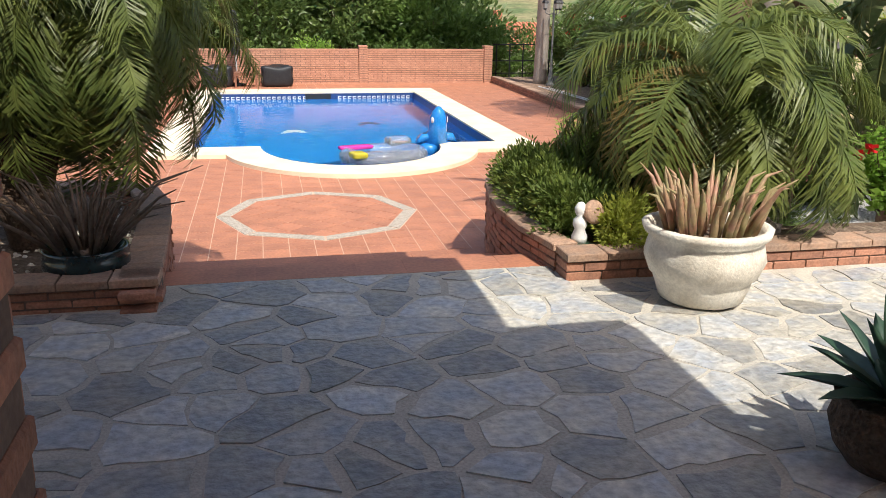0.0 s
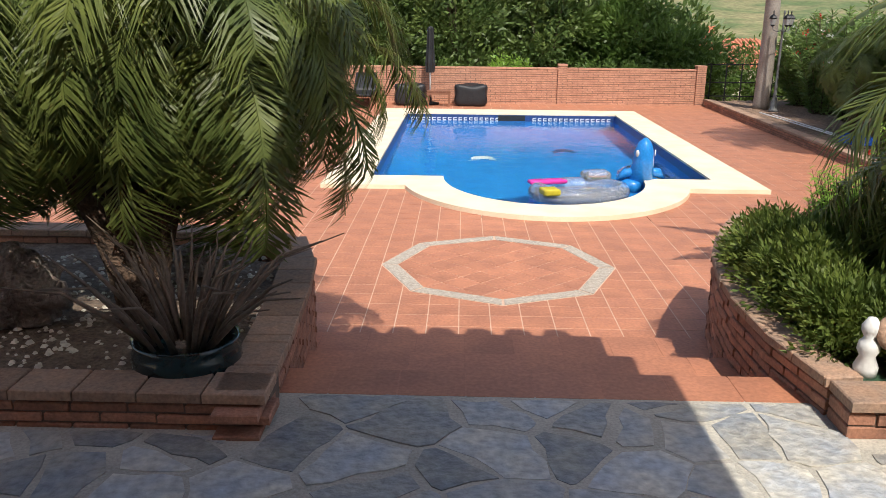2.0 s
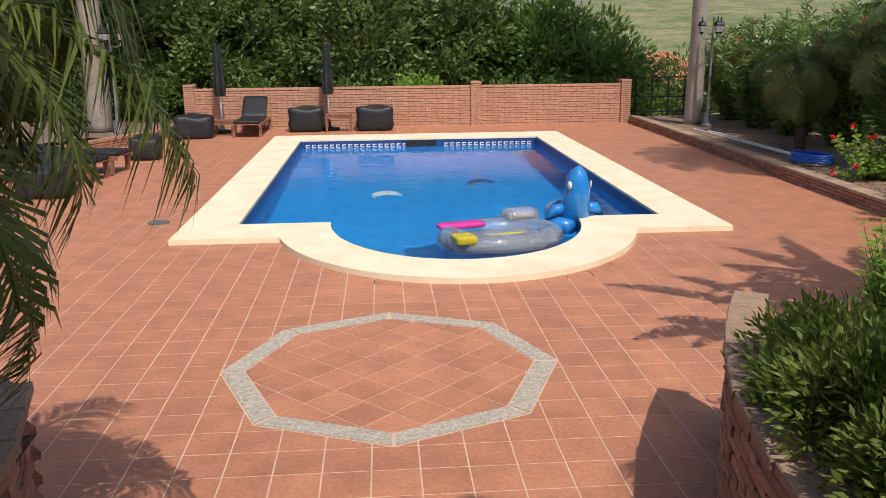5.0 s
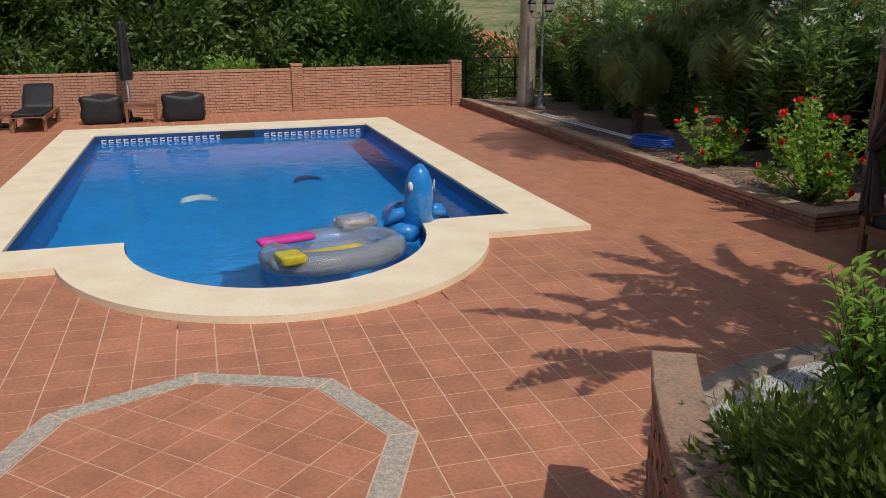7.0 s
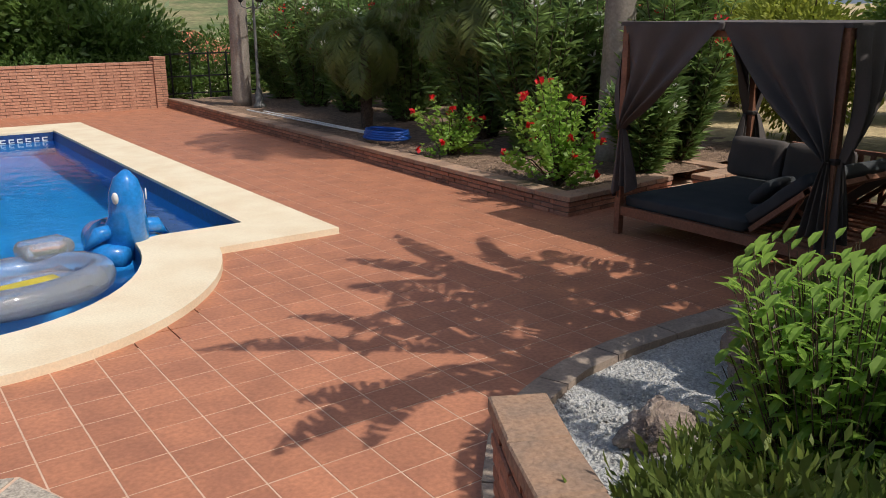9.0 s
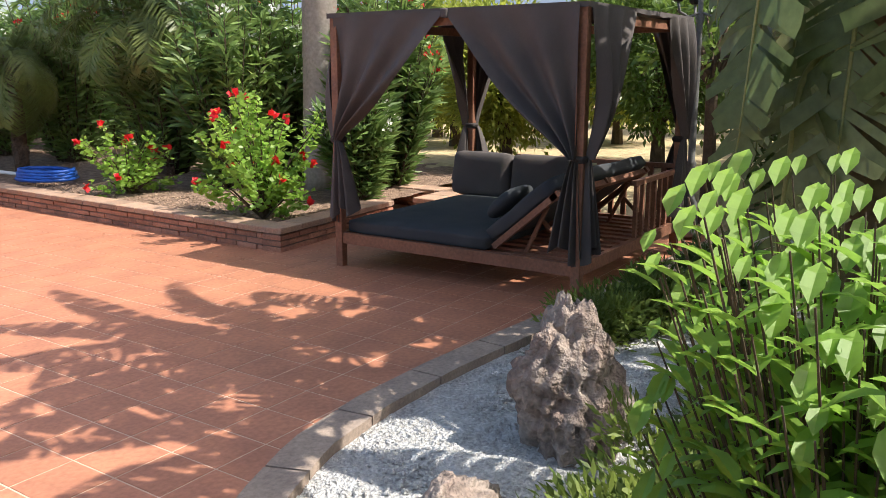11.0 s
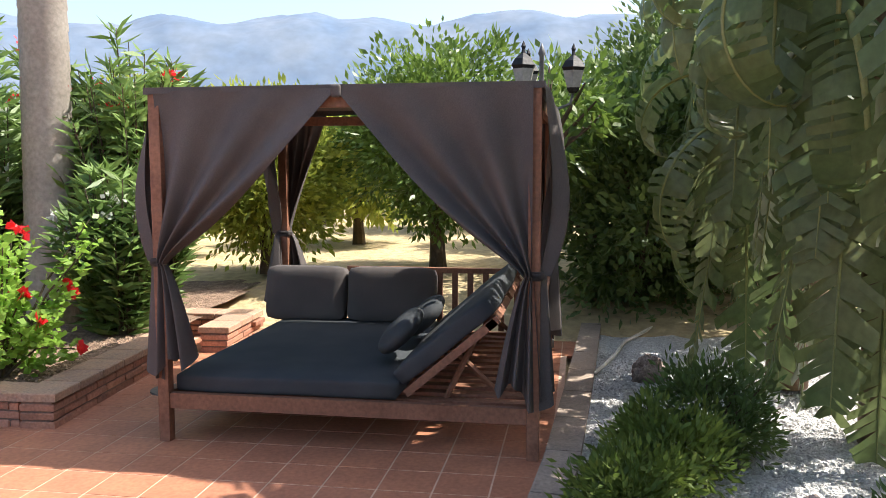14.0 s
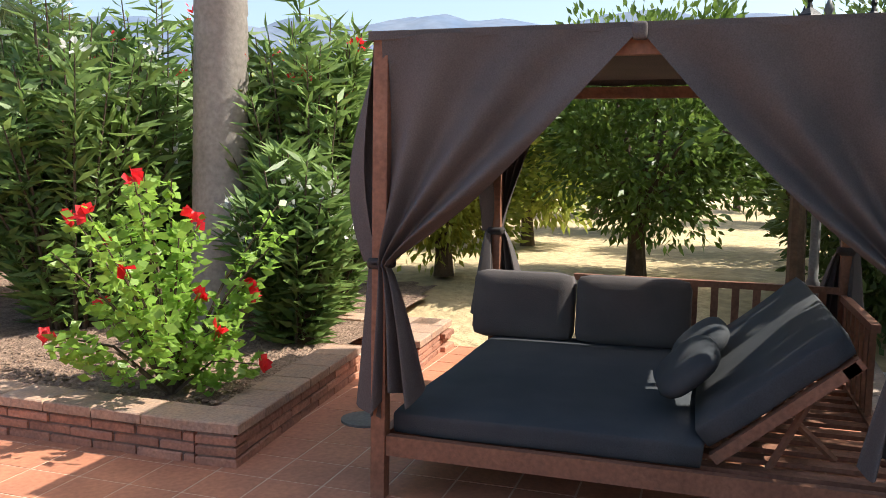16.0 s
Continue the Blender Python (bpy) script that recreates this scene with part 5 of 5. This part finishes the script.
pot = thing("plant_pot", "large white cast stone pot of blushed aloes on slate", "plant pot")
pot.location = (3.16, -6.1, Z1)
pot.scale = (0.93, 0.93, 0.95)
part("bowl", Shape().lathe([(0.22, 0), (0.27, 0.03), (0.31, 0.14), (0.315, 0.17), (0.35, 0.2), (0.385, 0.3), (0.37, 0.38), (0.355, 0.42), (0.40, 0.46), (0.41, 0.5), (0.37, 0.51), (0.34, 0.47), (0.33, 0.44)], 40, wob=0.008), M["stoneware"], pot, True)
part("soil", Shape().lathe([(0.345, 0.42), (0.2, 0.455), (0.01, 0.46)], 20), M["soil"], pot)
spikes(pot, 64, 0.30, 0.42, 0.35, M["aloe"], 0.024, 5, 0.44)

bowl = thing("plant_pot", "dark teal glazed bowl with a dull brown aloe", "plant pot")
bowl.location = (-0.50, -5.3, 0.70)
part("bowl", Shape().lathe([(0.17, 0), (0.22, 0.03), (0.255, 0.1), (0.25, 0.16), (0.235, 0.19), (0.25, 0.215), (0.225, 0.215), (0.20, 0.18)], 32), M["teal"], bowl, True)
part("soil", Shape().lathe([(0.215, 0.17), (0.01, 0.185)], 16), M["soil"], bowl)
spikes(bowl, 60, 0.16, 0.5, 0.75, M["dryaloe"], 0.014, 8, 0.17)

apot = thing("plant_pot", "round terracotta pot with a dark green agave", "plant pot")
apot.location = (2.94, -8.0, Z1)
part("bowl", Shape().lathe([(0.15, 0), (0.21, 0.08), (0.24, 0.18), (0.22, 0.26), (0.23, 0.29), (0.2, 0.29), (0.18, 0.25)], 28), M["bark"], apot, True)
part("soil", Shape().lathe([(0.2, 0.24), (0.01, 0.25)], 16), M["soil"], apot)
for k in range(22):
    a, el = k * 2.4, radians(12 + 3.1 * k)
    d = Vector((math.cos(a) * math.cos(el), math.sin(a) * math.cos(el), math.sin(el)))
    sd = d.cross(Vector((0, 0, 1))).normalized()
    up = sd.cross(d)
    L = 0.46
    s = Shape()
    for u, w, t in ((0, .035, .02), (.25, .05, .016), (.5, .055, .012), (.8, .03, .007), (1, .001, .001)):
        c = Vector((0, 0, 0.26)) + d * L * u - Vector((0, 0, 0.10 * u * u * math.cos(el)))
        s.v += [tuple(c - sd * w + up * w * .35), tuple(c - up * t), tuple(c + sd * w + up * w * .35), tuple(c + up * t * .3)]
    s.f = [(4 * i + k2, 4 * i + (k2 + 1) % 4, 4 * i + 4 + (k2 + 1) % 4, 4 * i + 4 + k2) for i in range(4) for k2 in range(4)]
    part("leaf", s, M["agave"], apot, True)

statue = thing("garden_statue", "small white garden ornament with a yellow hat on bricks", "ornament")
statue.location = (2.66, -5.33, 0.74)
part("base", Shape().lathe([(0.12, 0), (0.125, 0.02), (0.09, 0.05), (0.03, 0.06)], 16), M["agave"], statue, True)
part("body", Shape().lathe([(0.05, 0.05), (0.055, 0.1), (0.035, 0.15), (0.05, 0.18), (0.045, 0.22), (0.025, 0.24), (0.04, 0.27), (0.042, 0.3), (0.02, 0.335), (0.005, 0.34)], 14), M["white"], statue, True)
hat = Shape().lathe([(0.005, -0.02), (0.08, -0.018), (0.085, 0.0), (0.07, 0.02), (0.005, 0.025)], 18)
hat.v = [tuple(pose(0.09, -0.02, 0.27, 75, 0, 20) @ Vector(p)) for p in hat.v]
part("hat", hat, M["brickcap"], statue, True, "pale straw-coloured disc")


# ---- poolside furniture ----
def covered(label, x, y, sx, sy, h, turn=0):
    ob = thing("covered_seat", label, "cover", "covered pool furniture")
    ob.matrix_basis = pose(x, y, 0, 0, 0, turn)
    s = Shape().soft(-sx / 2, -sy / 2, 0, sx / 2, sy / 2, h, 0.08)
    s.v = [(p[0] * (1 + 0.05 * math.sin(p[2] * 20 + p[1] * 9)), p[1] * (1 + 0.04 * math.sin(p[0] * 14)), p[2] + (0.03 * math.sin(p[0] * 9 + p[1] * 7) if p[2] > h * 0.7 else 0)) for p in s.v]
    part("fabric", s, M["cover"], ob, True)


def low_table(x, y, sx, sy, h, turn=0):
    ob = thing("side_table", "low red-brown slatted wooden side table on the deck", "table", "poolside tables")
    ob.matrix_basis = pose(x, y, 0, 0, 0, turn)
    s = Shape()
    for i in range(6):
        s.box(-sx / 2 + i * sx / 6 + 0.008, -sy / 2, h - 0.025, -sx / 2 + (i + 1) * sx / 6 - 0.008, sy / 2, h)
    s.box(-sx / 2, -sy / 2 + .01, h - 0.09, sx / 2, -sy / 2 + 0.035, h - 0.027).box(-sx / 2, sy / 2 - 0.035, h - 0.09, sx / 2, sy / 2 - .01, h - 0.027)
    part("top", s, M["wood"], ob)
    for a in (-1, 1):
        for b in (-1, 1):
            x0, y0 = a * (sx / 2 - 0.035), b * (sy / 2 - 0.04)
            part("leg", Shape().box(x0 - 0.025, y0 - 0.025, 0, x0 + 0.025, y0 + 0.025, h - 0.028), M["wood"], ob)


def lounger(x, y, turn, back=50):
    ob = thing("sun_lounger", "wooden sun lounger with a black cushion, back raised", "sun lounger", "sun loungers")
    ob.matrix_basis = pose(x, y, 0, 0, 0, turn)
    s = Shape().box(-0.32, -0.95, 0.24, -0.27, 0.95, 0.31).box(0.27, -0.95, 0.24, 0.32, 0.95, 0.31)
    for i in range(12):
        s.box(-0.275, -0.93 + i * 0.16, 0.285, 0.275, -0.85 + i * 0.16, 0.305)
    part("frame", s, M["wood"], ob)
    for a in (-0.29, 0.29):
        for b in (-0.85, 0.8):
            part("leg", Shape().box(a - 0.03, b - 0.03, 0, a + 0.03, b + 0.03, 0.238), M["wood"], ob)
    part("seat_cushion", Shape().soft(-0.29, -0.94, 0.312, 0.29, 0.3, 0.38, 0.03), M["cover"], ob, True)
    m = Matrix.Translation((0, 0.28, 0.32)) @ Matrix.Rotation(radians(back), 4, 'X')
    part("back_cushion", Shape().soft(-0.29, 0, 0, 0.29, 0.68, 0.08, 0.03, m), M["cover"], ob, True)


def umbrella(x, y, h=2.5):
    ob = thing("parasol", "closed black parasol on a pole beside the pool wall", "parasol", "closed parasols")
    ob.location = (x, y, 0)
    part("pole", Shape().tube([(0, 0, 0), (0, 0, h)], 0.024, 10), M["white"], ob, True)
    s = Shape()
    n = 16
    for z, r in ((0.85, 0.10), (1.1, 0.12), (1.3, 0.10), (1.6, 0.085), (2.0, 0.07), (h, 0.03)):
        for k in range(n):
            a = 6.2832 * k / n
            rr = r * (1 + 0.25 * (k % 2))
            s.v.append((rr * math.cos(a), rr * math.sin(a), z))
    s.f = [(i * n + k, i * n + (k + 1) % n, (i + 1) * n + (k + 1) % n, (i + 1) * n + k) for i in range(5) for k in range(n)]
    part("canopy", s, M["cover"], ob)
    part("base", Shape().lathe([(0.25, 0), (0.25, 0.05), (0.05, 0.08), (0.04, 0.2)], 20), M["cover"], ob, True)


umbrella(-2.6, 13.75, 1.95)
umbrella(-0.1, 13.95, 2.05)
covered("black covered footstool by the garden wall", -3.05, 12.8, 0.85, 0.85, 0.5, 8)
low_table(-2.45, 13.2, 0.5, 0.5, 0.34)
lounger(-1.85, 13.45, 0, 40)
covered("black covered chair by the garden wall", -0.62, 13.75, 0.8, 0.65, 0.56, 0)
low_table(0.15, 13.6, 0.62, 0.5, 0.4)
covered("black covered chair by the garden wall", 1.0, 13.75, 0.85, 0.65, 0.56, 0)
lounger(-4.1, 8.0, 82, 8)
lounger(-4.2, 7.2, 80, 8)
covered("black covered footstool at the edge of the deck", -3.25, 9.5, 0.55, 0.7, 0.42, 10)
covered("black covered chair at the edge of the deck", -3.65, 5.75, 0.7, 0.6, 0.45, 0)


# ---- lamp posts, fence, hoses ----
def lamp_post(x, y, z, h):
    ob = thing("lamp_post", "ornate garden lamp post with hanging lanterns", "lamp post", "garden lamp posts")
    ob.location = (x, y, z)
    part("post", Shape().lathe([(0.12, 0), (0.12, 0.06), (0.08, 0.1), (0.07, 0.3), (0.045, 0.36), (0.035, 0.6), (0.045, 0.63), (0.03, 0.66), (0.026, h * 0.8), (0.04, h * 0.82), (0.022, h * 0.84), (0.018, h), (0.03, h + 0.02), (0.004, h + 0.1)], 14), M["greyiron"], ob, True)
    for k in range(3):
        a = k * 2.094 + 0.5
        d = Vector((math.cos(a), math.sin(a), 0))
        part("arm", Shape().tube([Vector((0, 0, h * 0.84)), d * 0.12 + Vector((0, 0, h * 0.84 - 0.04)), d * 0.22 + Vector((0, 0, h * 0.84)), d * 0.24 + Vector((0, 0, h * 0.84 + 0.08))], 0.012, 6), M["greyiron"], ob, True)
        c = d * 0.24 + Vector((0, 0, h * 0.84 + 0.08))
        part("lantern", Shape().lathe([(0.03, 0), (0.05, 0.02), (0.085, 0.17), (0.10, 0.19), (0.07, 0.24), (0.02, 0.28), (0.012, 0.31), (0.02, 0.33), (0.003, 0.37)], 6, c), M["iron"], ob)
        part("pane", Shape().lathe([(0.052, 0.03), (0.088, 0.165)], 6, c), M["lampglass"], ob)


lamp_post(9.62, -0.78, 0.03, 2.25)
lamp_post(8.35, 11.7, 0.15, 2.3)
lamp_post(-4.7, 12.75, 0.1, 2.3)
fence = thing("fence", "black iron railing beside the garden wall", "fence")
fs = Shape()
for k in range(5):
    part("upright", Shape().box(7.55 + k * 0.42, 14.48, 0.1, 7.58 + k * 0.42, 14.51, 1.15), M["iron"], fence)
for z in (0.25, 0.62, 1.1):
    part("bar", Shape().box(7.45, 14.485, z, 9.6, 14.505, z + 0.03), M["iron"], fence)
pole = thing("pool_pole", "white telescopic pool pole lying along the flower bed", "pole")
part("rod", Shape().tube([(7.75, 10.9, 0.22), (7.85, 6.0, 0.24)], 0.014, 8), M["white"], pole)
part("rod", Shape().tube([(7.95, 10.6, 0.21), (8.0, 6.2, 0.22)], 0.012, 8), M["white"], pole)
hose = thing("pool_hose", "coiled blue pool hose and net frame on the mulch", "hose")
hp = [(7.95 + 0.3 * math.cos(i * 0.5) * (1 - i * 0.004), 6.3 + 0.42 * math.sin(i * 0.5), 0.20 + 0.0025 * i) for i in range(50)]
part("tube", Shape().tube(hp, 0.022, 6), M["bluetube"], hose, True)
cable = thing("garden_hose", "thin pale hose lying on the gravel", "hose")
part("tube", Shape().tube([(8.7, -1.2, 0.06), (9.3, -1.35, 0.05), (9.8, -1.45, 0.05), (10.6, -1.8, 0.06)], 0.014, 6), M["stoneware"], cable, True)
drain = thing("drain_cover", "small round metal drain in the deck", "drain")
drain.location = (-1.6, 3.75, 0)
part("plate", Shape().lathe([(0.13, 0.0), (0.13, 0.012), (0.10, 0.014), (0.01, 0.014)], 20), M["greyiron"], drain)
drain2 = copy_thing(drain, pose(8.05, 1.52, 0))

# ---- pool floats ----
fl = thing("pool_float", "blue inflatable ride-on animal float in the pool", "pool float")
fl.matrix_basis = pose(3.42, 3.35, -0.12, 0, 0, 12)
part("body", Shape().tube([(0, 0.75, 0.05), (0, 0.5, 0.10), (0, 0.2, 0.12), (0, -0.05, 0.18), (0, -0.12, 0.4), (0, -0.12, 0.6), (0, -0.14, 0.72), (0, -0.16, 0.79)], [0.03, 0.16, 0.22, 0.21, 0.155, 0.14, 0.10, 0.03], 18), M["bluevinyl"], fl, True)
for sd in (-1, 1):
    part("fin", Shape().tube([(sd * 0.10, -0.05, 0.28), (sd * 0.26, -0.08, 0.27), (sd * 0.38, -0.06, 0.16)], [0.07, 0.07, 0.015], 10), M["bluevinyl"], fl, True)
    part("side_tube", Shape().tube([(sd * 0.12, -0.25, 0.08), (sd * 0.26, 0.0, 0.08), (sd * 0.2, 0.3, 0.08)], [0.09, 0.12, 0.03], 12), M["bluevinyl"], fl, True)
    e = Shape().lathe([(0.002, 0.0), (0.03, 0.0), (0.03, 0.006), (0.002, 0.008)], 12)
    e.v = [tuple(pose(sd * 0.135, -0.2, 0.58, 0, sd * 90, -sd * 35) @ Vector((p[0] * 1.7, p[1], p[2]))) for p in e.v]
    part("eye", e, M["white"], fl, True)
li = thing("pool_float", "clear inflatable lounger with pink and yellow prints", "pool float")
li.matrix_basis = pose(2.45, 2.68, -0.12, 0, 0, 14)
ringp = [(0.62 * math.cos(a), 0.42 * math.sin(a), 0.10) for a in np.linspace(0, 2 * math.pi, 33)]
part("ring", Shape().tube(ringp, 0.12, 12, False), M["clearvinyl"], li, True)
part("pillow", Shape().soft(0.2, 0.25, 0.16, 0.62, 0.55, 0.32, 0.08), M["clearvinyl"], li, True)
part("sheet", Shape().soft(-0.52, -0.34, 0.04, 0.52, 0.34, 0.10, 0.03), M["clearvinyl"], li, True)
part("print", Shape().soft(-0.66, 0.18, 0.17, -0.1, 0.36, 0.235, 0.03), M["pinkvinyl"], li, True)
part("print", Shape().soft(-0.3, -0.12, 0.105, 0.3, 0.06, 0.125, 0.01), M["yellowvinyl"], li, True)
part("print", Shape().soft(-0.66, -0.42, 0.13, -0.42, -0.15, 0.225, 0.03), M["yellowvinyl"], li, True)

# ---- neighbour's house far off ----
nb = thing("house", "far white house with a terracotta tiled roof among trees", "house")
nb.matrix_basis = pose(17.5, 46, -4.0, 0, 0, 15)
part("wall", Shape().box(-3.5, -3, 0, 3.5, 3, 3.4), M["plaster"], nb)
rs = Shape().add([(-3.9, -3.4, 3.35), (3.9, -3.4, 3.35), (3.9, 3.4, 3.35), (-3.9, 3.4, 3.35), (-2, 0, 5.0), (2, 0, 5.0)], [(0, 1, 5, 4), (2, 3, 4, 5), (1, 2, 5), (3, 0, 4), (3, 2, 1, 0)])
for i in range(26):
    rs.tube([(-3.8 + i * 0.3, -3.42, 3.4), (max(-2, min(2, -3.8 + i * 0.3)), -0.05, 5.02)], 0.07, 5)
part("roof", rs, M["roof"], nb)
part("chimney", Shape().box(-1.6, -0.3, 4.6, -1.1, 0.2, 5.8), M["roof"], nb)
for x in (-2.2, 0, 2.0):
    part("window", Shape().box(x - 0.4, -3.03, 1.2, x + 0.4, -3.0, 2.4), M["cover"], nb)
rnd1 = random.Random(11)
for i in range(60):
    a = radians(rnd1.uniform(-45, 62))
    d = rnd1.uniform(28, 110)
    x, y = math.sin(a) * d, math.cos(a) * d
    if abs(x - 17.5) < 6 and 30 < y < 48:
        continue
    tree("far_tree", "olive-green tree on the far slope", "tree", x, y, ground_z(x, y) - 0.3, rnd1.uniform(2.5, 4), (1.6, 1.6, 1.2), 0.6, rnd1.choice(("mid", "dark", "citrus")), 24, 30, 0.35, "far trees", 0.1, 0.7)

# ---- paving pieces ----
OC, OR = (1.158, -1.088), 1.155
OCT = [(OC[0] + OR * math.cos(k * math.pi / 4), OC[1] + OR * math.sin(k * math.pi / 4)) for k in range(8)]
OCI = [(OC[0] + (OR - 0.175) * math.cos(k * math.pi / 4), OC[1] + (OR - 0.175) * math.sin(k * math.pi / 4)) for k in range(8)]
octagon = thing("octagon_inlay", "octagon of pale pebble border set in the tiled deck", "floor inlay", kind="structure")
for k in range(8):
    a, b = OCT[k], OCT[(k + 1) % 8]
    c, e = OCI[(k + 1) % 8], OCI[k]
    part("border_strip", Shape().prism(shrink([a, b, c, e], 0.012), -0.02, 0.004), M["pebble"], octagon)


def edge_lines(poly):
    for k in range(len(poly)):
        (ax, ay), (bx, by) = poly[k], poly[(k + 1) % len(poly)]
        L = math.hypot(bx - ax, by - ay)
        yield ax, ay, (by - ay) / L, -(bx - ax) / L


def near_walk(x, y):
    return 0.2 < x < 5.0 and -3.4 < y < 1.0


P = 0.255
far_tiles = Shape()
full = Shape().prism(shrink([(-P / 2, -P / 2), (P / 2, -P / 2), (P / 2, P / 2), (-P / 2, P / 2)], 0.0046), -0.02, 0.0).mesh("tile", M["tile"])
count = 0
for j in range(-14, 58):
    for i in range(-33, 36):
        cx, cy = 1.29 + (i + 0.5) * P, 0.06 + (j + 0.5) * P
        if cy > 14.4 or cy < -3.45 or cx > 10.1 or cx < -7.5:
            continue
        if cx > 7.42 and cy > 2.05:
            continue
        if cx > 3.05 and cy < (gk_y(cx) if cx > 3.3 else -2.1) - 0.02:
            continue
        if inside((cx, cy), OUTER) and all(inside((cx + a, cy + b), OUTER) for a in (-P / 2, P / 2) for b in (-P / 2, P / 2)):
            continue
        sq = [(cx - P / 2, cy - P / 2), (cx + P / 2, cy - P / 2), (cx + P / 2, cy + P / 2), (cx - P / 2, cy + P / 2)]
        sq = shrink(sq, 0.0046)
        if math.hypot(cx - OC[0], cy - OC[1]) < OR + 0.25:
            rest = sq
            for ax, ay, nx, ny in edge_lines(OCT):
                outer = clip(rest, ax, ay, -nx, -ny)
                if abs(area(outer)) > 1e-4:
                    far_tiles.prism(outer, -0.02, 0.0)
                rest = clip(rest, ax, ay, nx, ny)
                if len(rest) < 3:
                    break
        elif near_walk(cx, cy) and count < 300:
            ob = new("tile", full)
            ob.location = (cx, cy, random.Random(i * 99 + j).uniform(-0.0005, 0.0005))
            ob.parent = deck_ob
            count += 1
        else:
            far_tiles.prism(sq, -0.02, random.Random(i * 99 + j).uniform(-0.0005, 0.0005))
far_ob = part("tiles", far_tiles, M["tile"], deck_ob, kind="stuff")
diag = Shape()
for i in range(-7, 8):
    for j in range(-7, 8):
        u, v = i * P, j * P
        c, s_ = math.cos(math.pi / 4), math.sin(math.pi / 4)
        poly = shrink([(OC[0] + (u + a) * c - (v + b) * s_, OC[1] + (u + a) * s_ + (v + b) * c) for a, b in ((0, 0), (P, 0), (P, P), (0, P))], 0.005)
        for ax, ay, nx, ny in edge_lines(OCI):
            poly = clip(poly, ax, ay, nx, ny)
            if len(poly) < 3:
                break
        if len(poly) > 2 and area(poly) > 1e-3:
            part("tile", Shape().prism(poly, -0.02, 0.001), M["tile"], octagon)
for y0, y1, z in ((-5.3, N1, Z1), (N1, N2, Z2), (N2, N3, Z3)):
    for i in range(11):
        x = -0.5 + i * 0.33
        part("tile", Shape().prism(shrink([(x, y0 + 0.0), (x + 0.33, y0 + 0.0), (x + 0.33, y1 + 0.015), (x, y1 + 0.015)], 0.004), z - 0.035, z), M["tile"], stair)
        part("riser_tile", Shape().box(x + 0.004, y1 + 0.001, z - 0.21, x + 0.326, y1 + 0.012, z - 0.04), M["tile"], stair)

# slate pieces of the terrace
pts = []
rs_ = random.Random(21)
for j in range(22):
    for i in range(36):
        pts.append((-3.6 + i * 0.36 + rs_.uniform(-0.19, 0.19) + 0.18 * (j % 2), -11.0 + j * 0.275 + rs_.uniform(-0.16, 0.16)))
slab_far = Shape()
count = 0
order = sorted(range(len(pts)), key=lambda k: abs(pts[k][0] - 1.5) + 0.4 * abs(pts[k][1] + 6.5))
for k in order:
    x, y = pts[k]
    poly = [(x - .6, y - .6), (x + .6, y - .6), (x + .6, y + .6), (x - .6, y + .6)]
    for q in pts:
        dx, dy = q[0] - x, q[1] - y
        dd = math.hypot(dx, dy)
        if 1e-6 < dd < 1.2:
            poly = clip(poly, (x + q[0]) / 2, (y + q[1]) / 2, dx / dd, dy / dd)
    edge = -5.31 if -0.05 < x < 2.52 else -5.70
    poly = clip(poly, 0, edge, 0, 1)
    if len(poly) < 3:
        continue
    poly = shrink(poly, rs_.choice((0.008, 0.012, 0.018, 0.024, 0.034)))
    if len(poly) < 3 or area(poly) < 0.006:
        continue
    ragged = []
    for a in range(len(poly)):
        p0, p1 = poly[a - 1], poly[a]
        n_ = max(1, int(math.hypot(p1[0] - p0[0], p1[1] - p0[1]) / 0.09))
        for t in range(n_):
            u = t / n_
            w = 0.024 if t else 0.008
            ragged.append((p0[0] + (p1[0] - p0[0]) * u + rs_.uniform(-w, w), p0[1] + (p1[1] - p0[1]) * u + rs_.uniform(-w, w)))
    z = Z1 + rs_.uniform(0.001, 0.006)
    if count < 300:
        part("slate", Shape().prism(ragged, Z1 - 0.03, z), M["slate"], terrace)
        count += 1
    else:
        slab_far.prism(ragged, Z1 - 0.03, z)
part("slates", slab_far, M["slate"], terrace, kind="stuff")

for job in LATE:
    lay_bricks(*job)
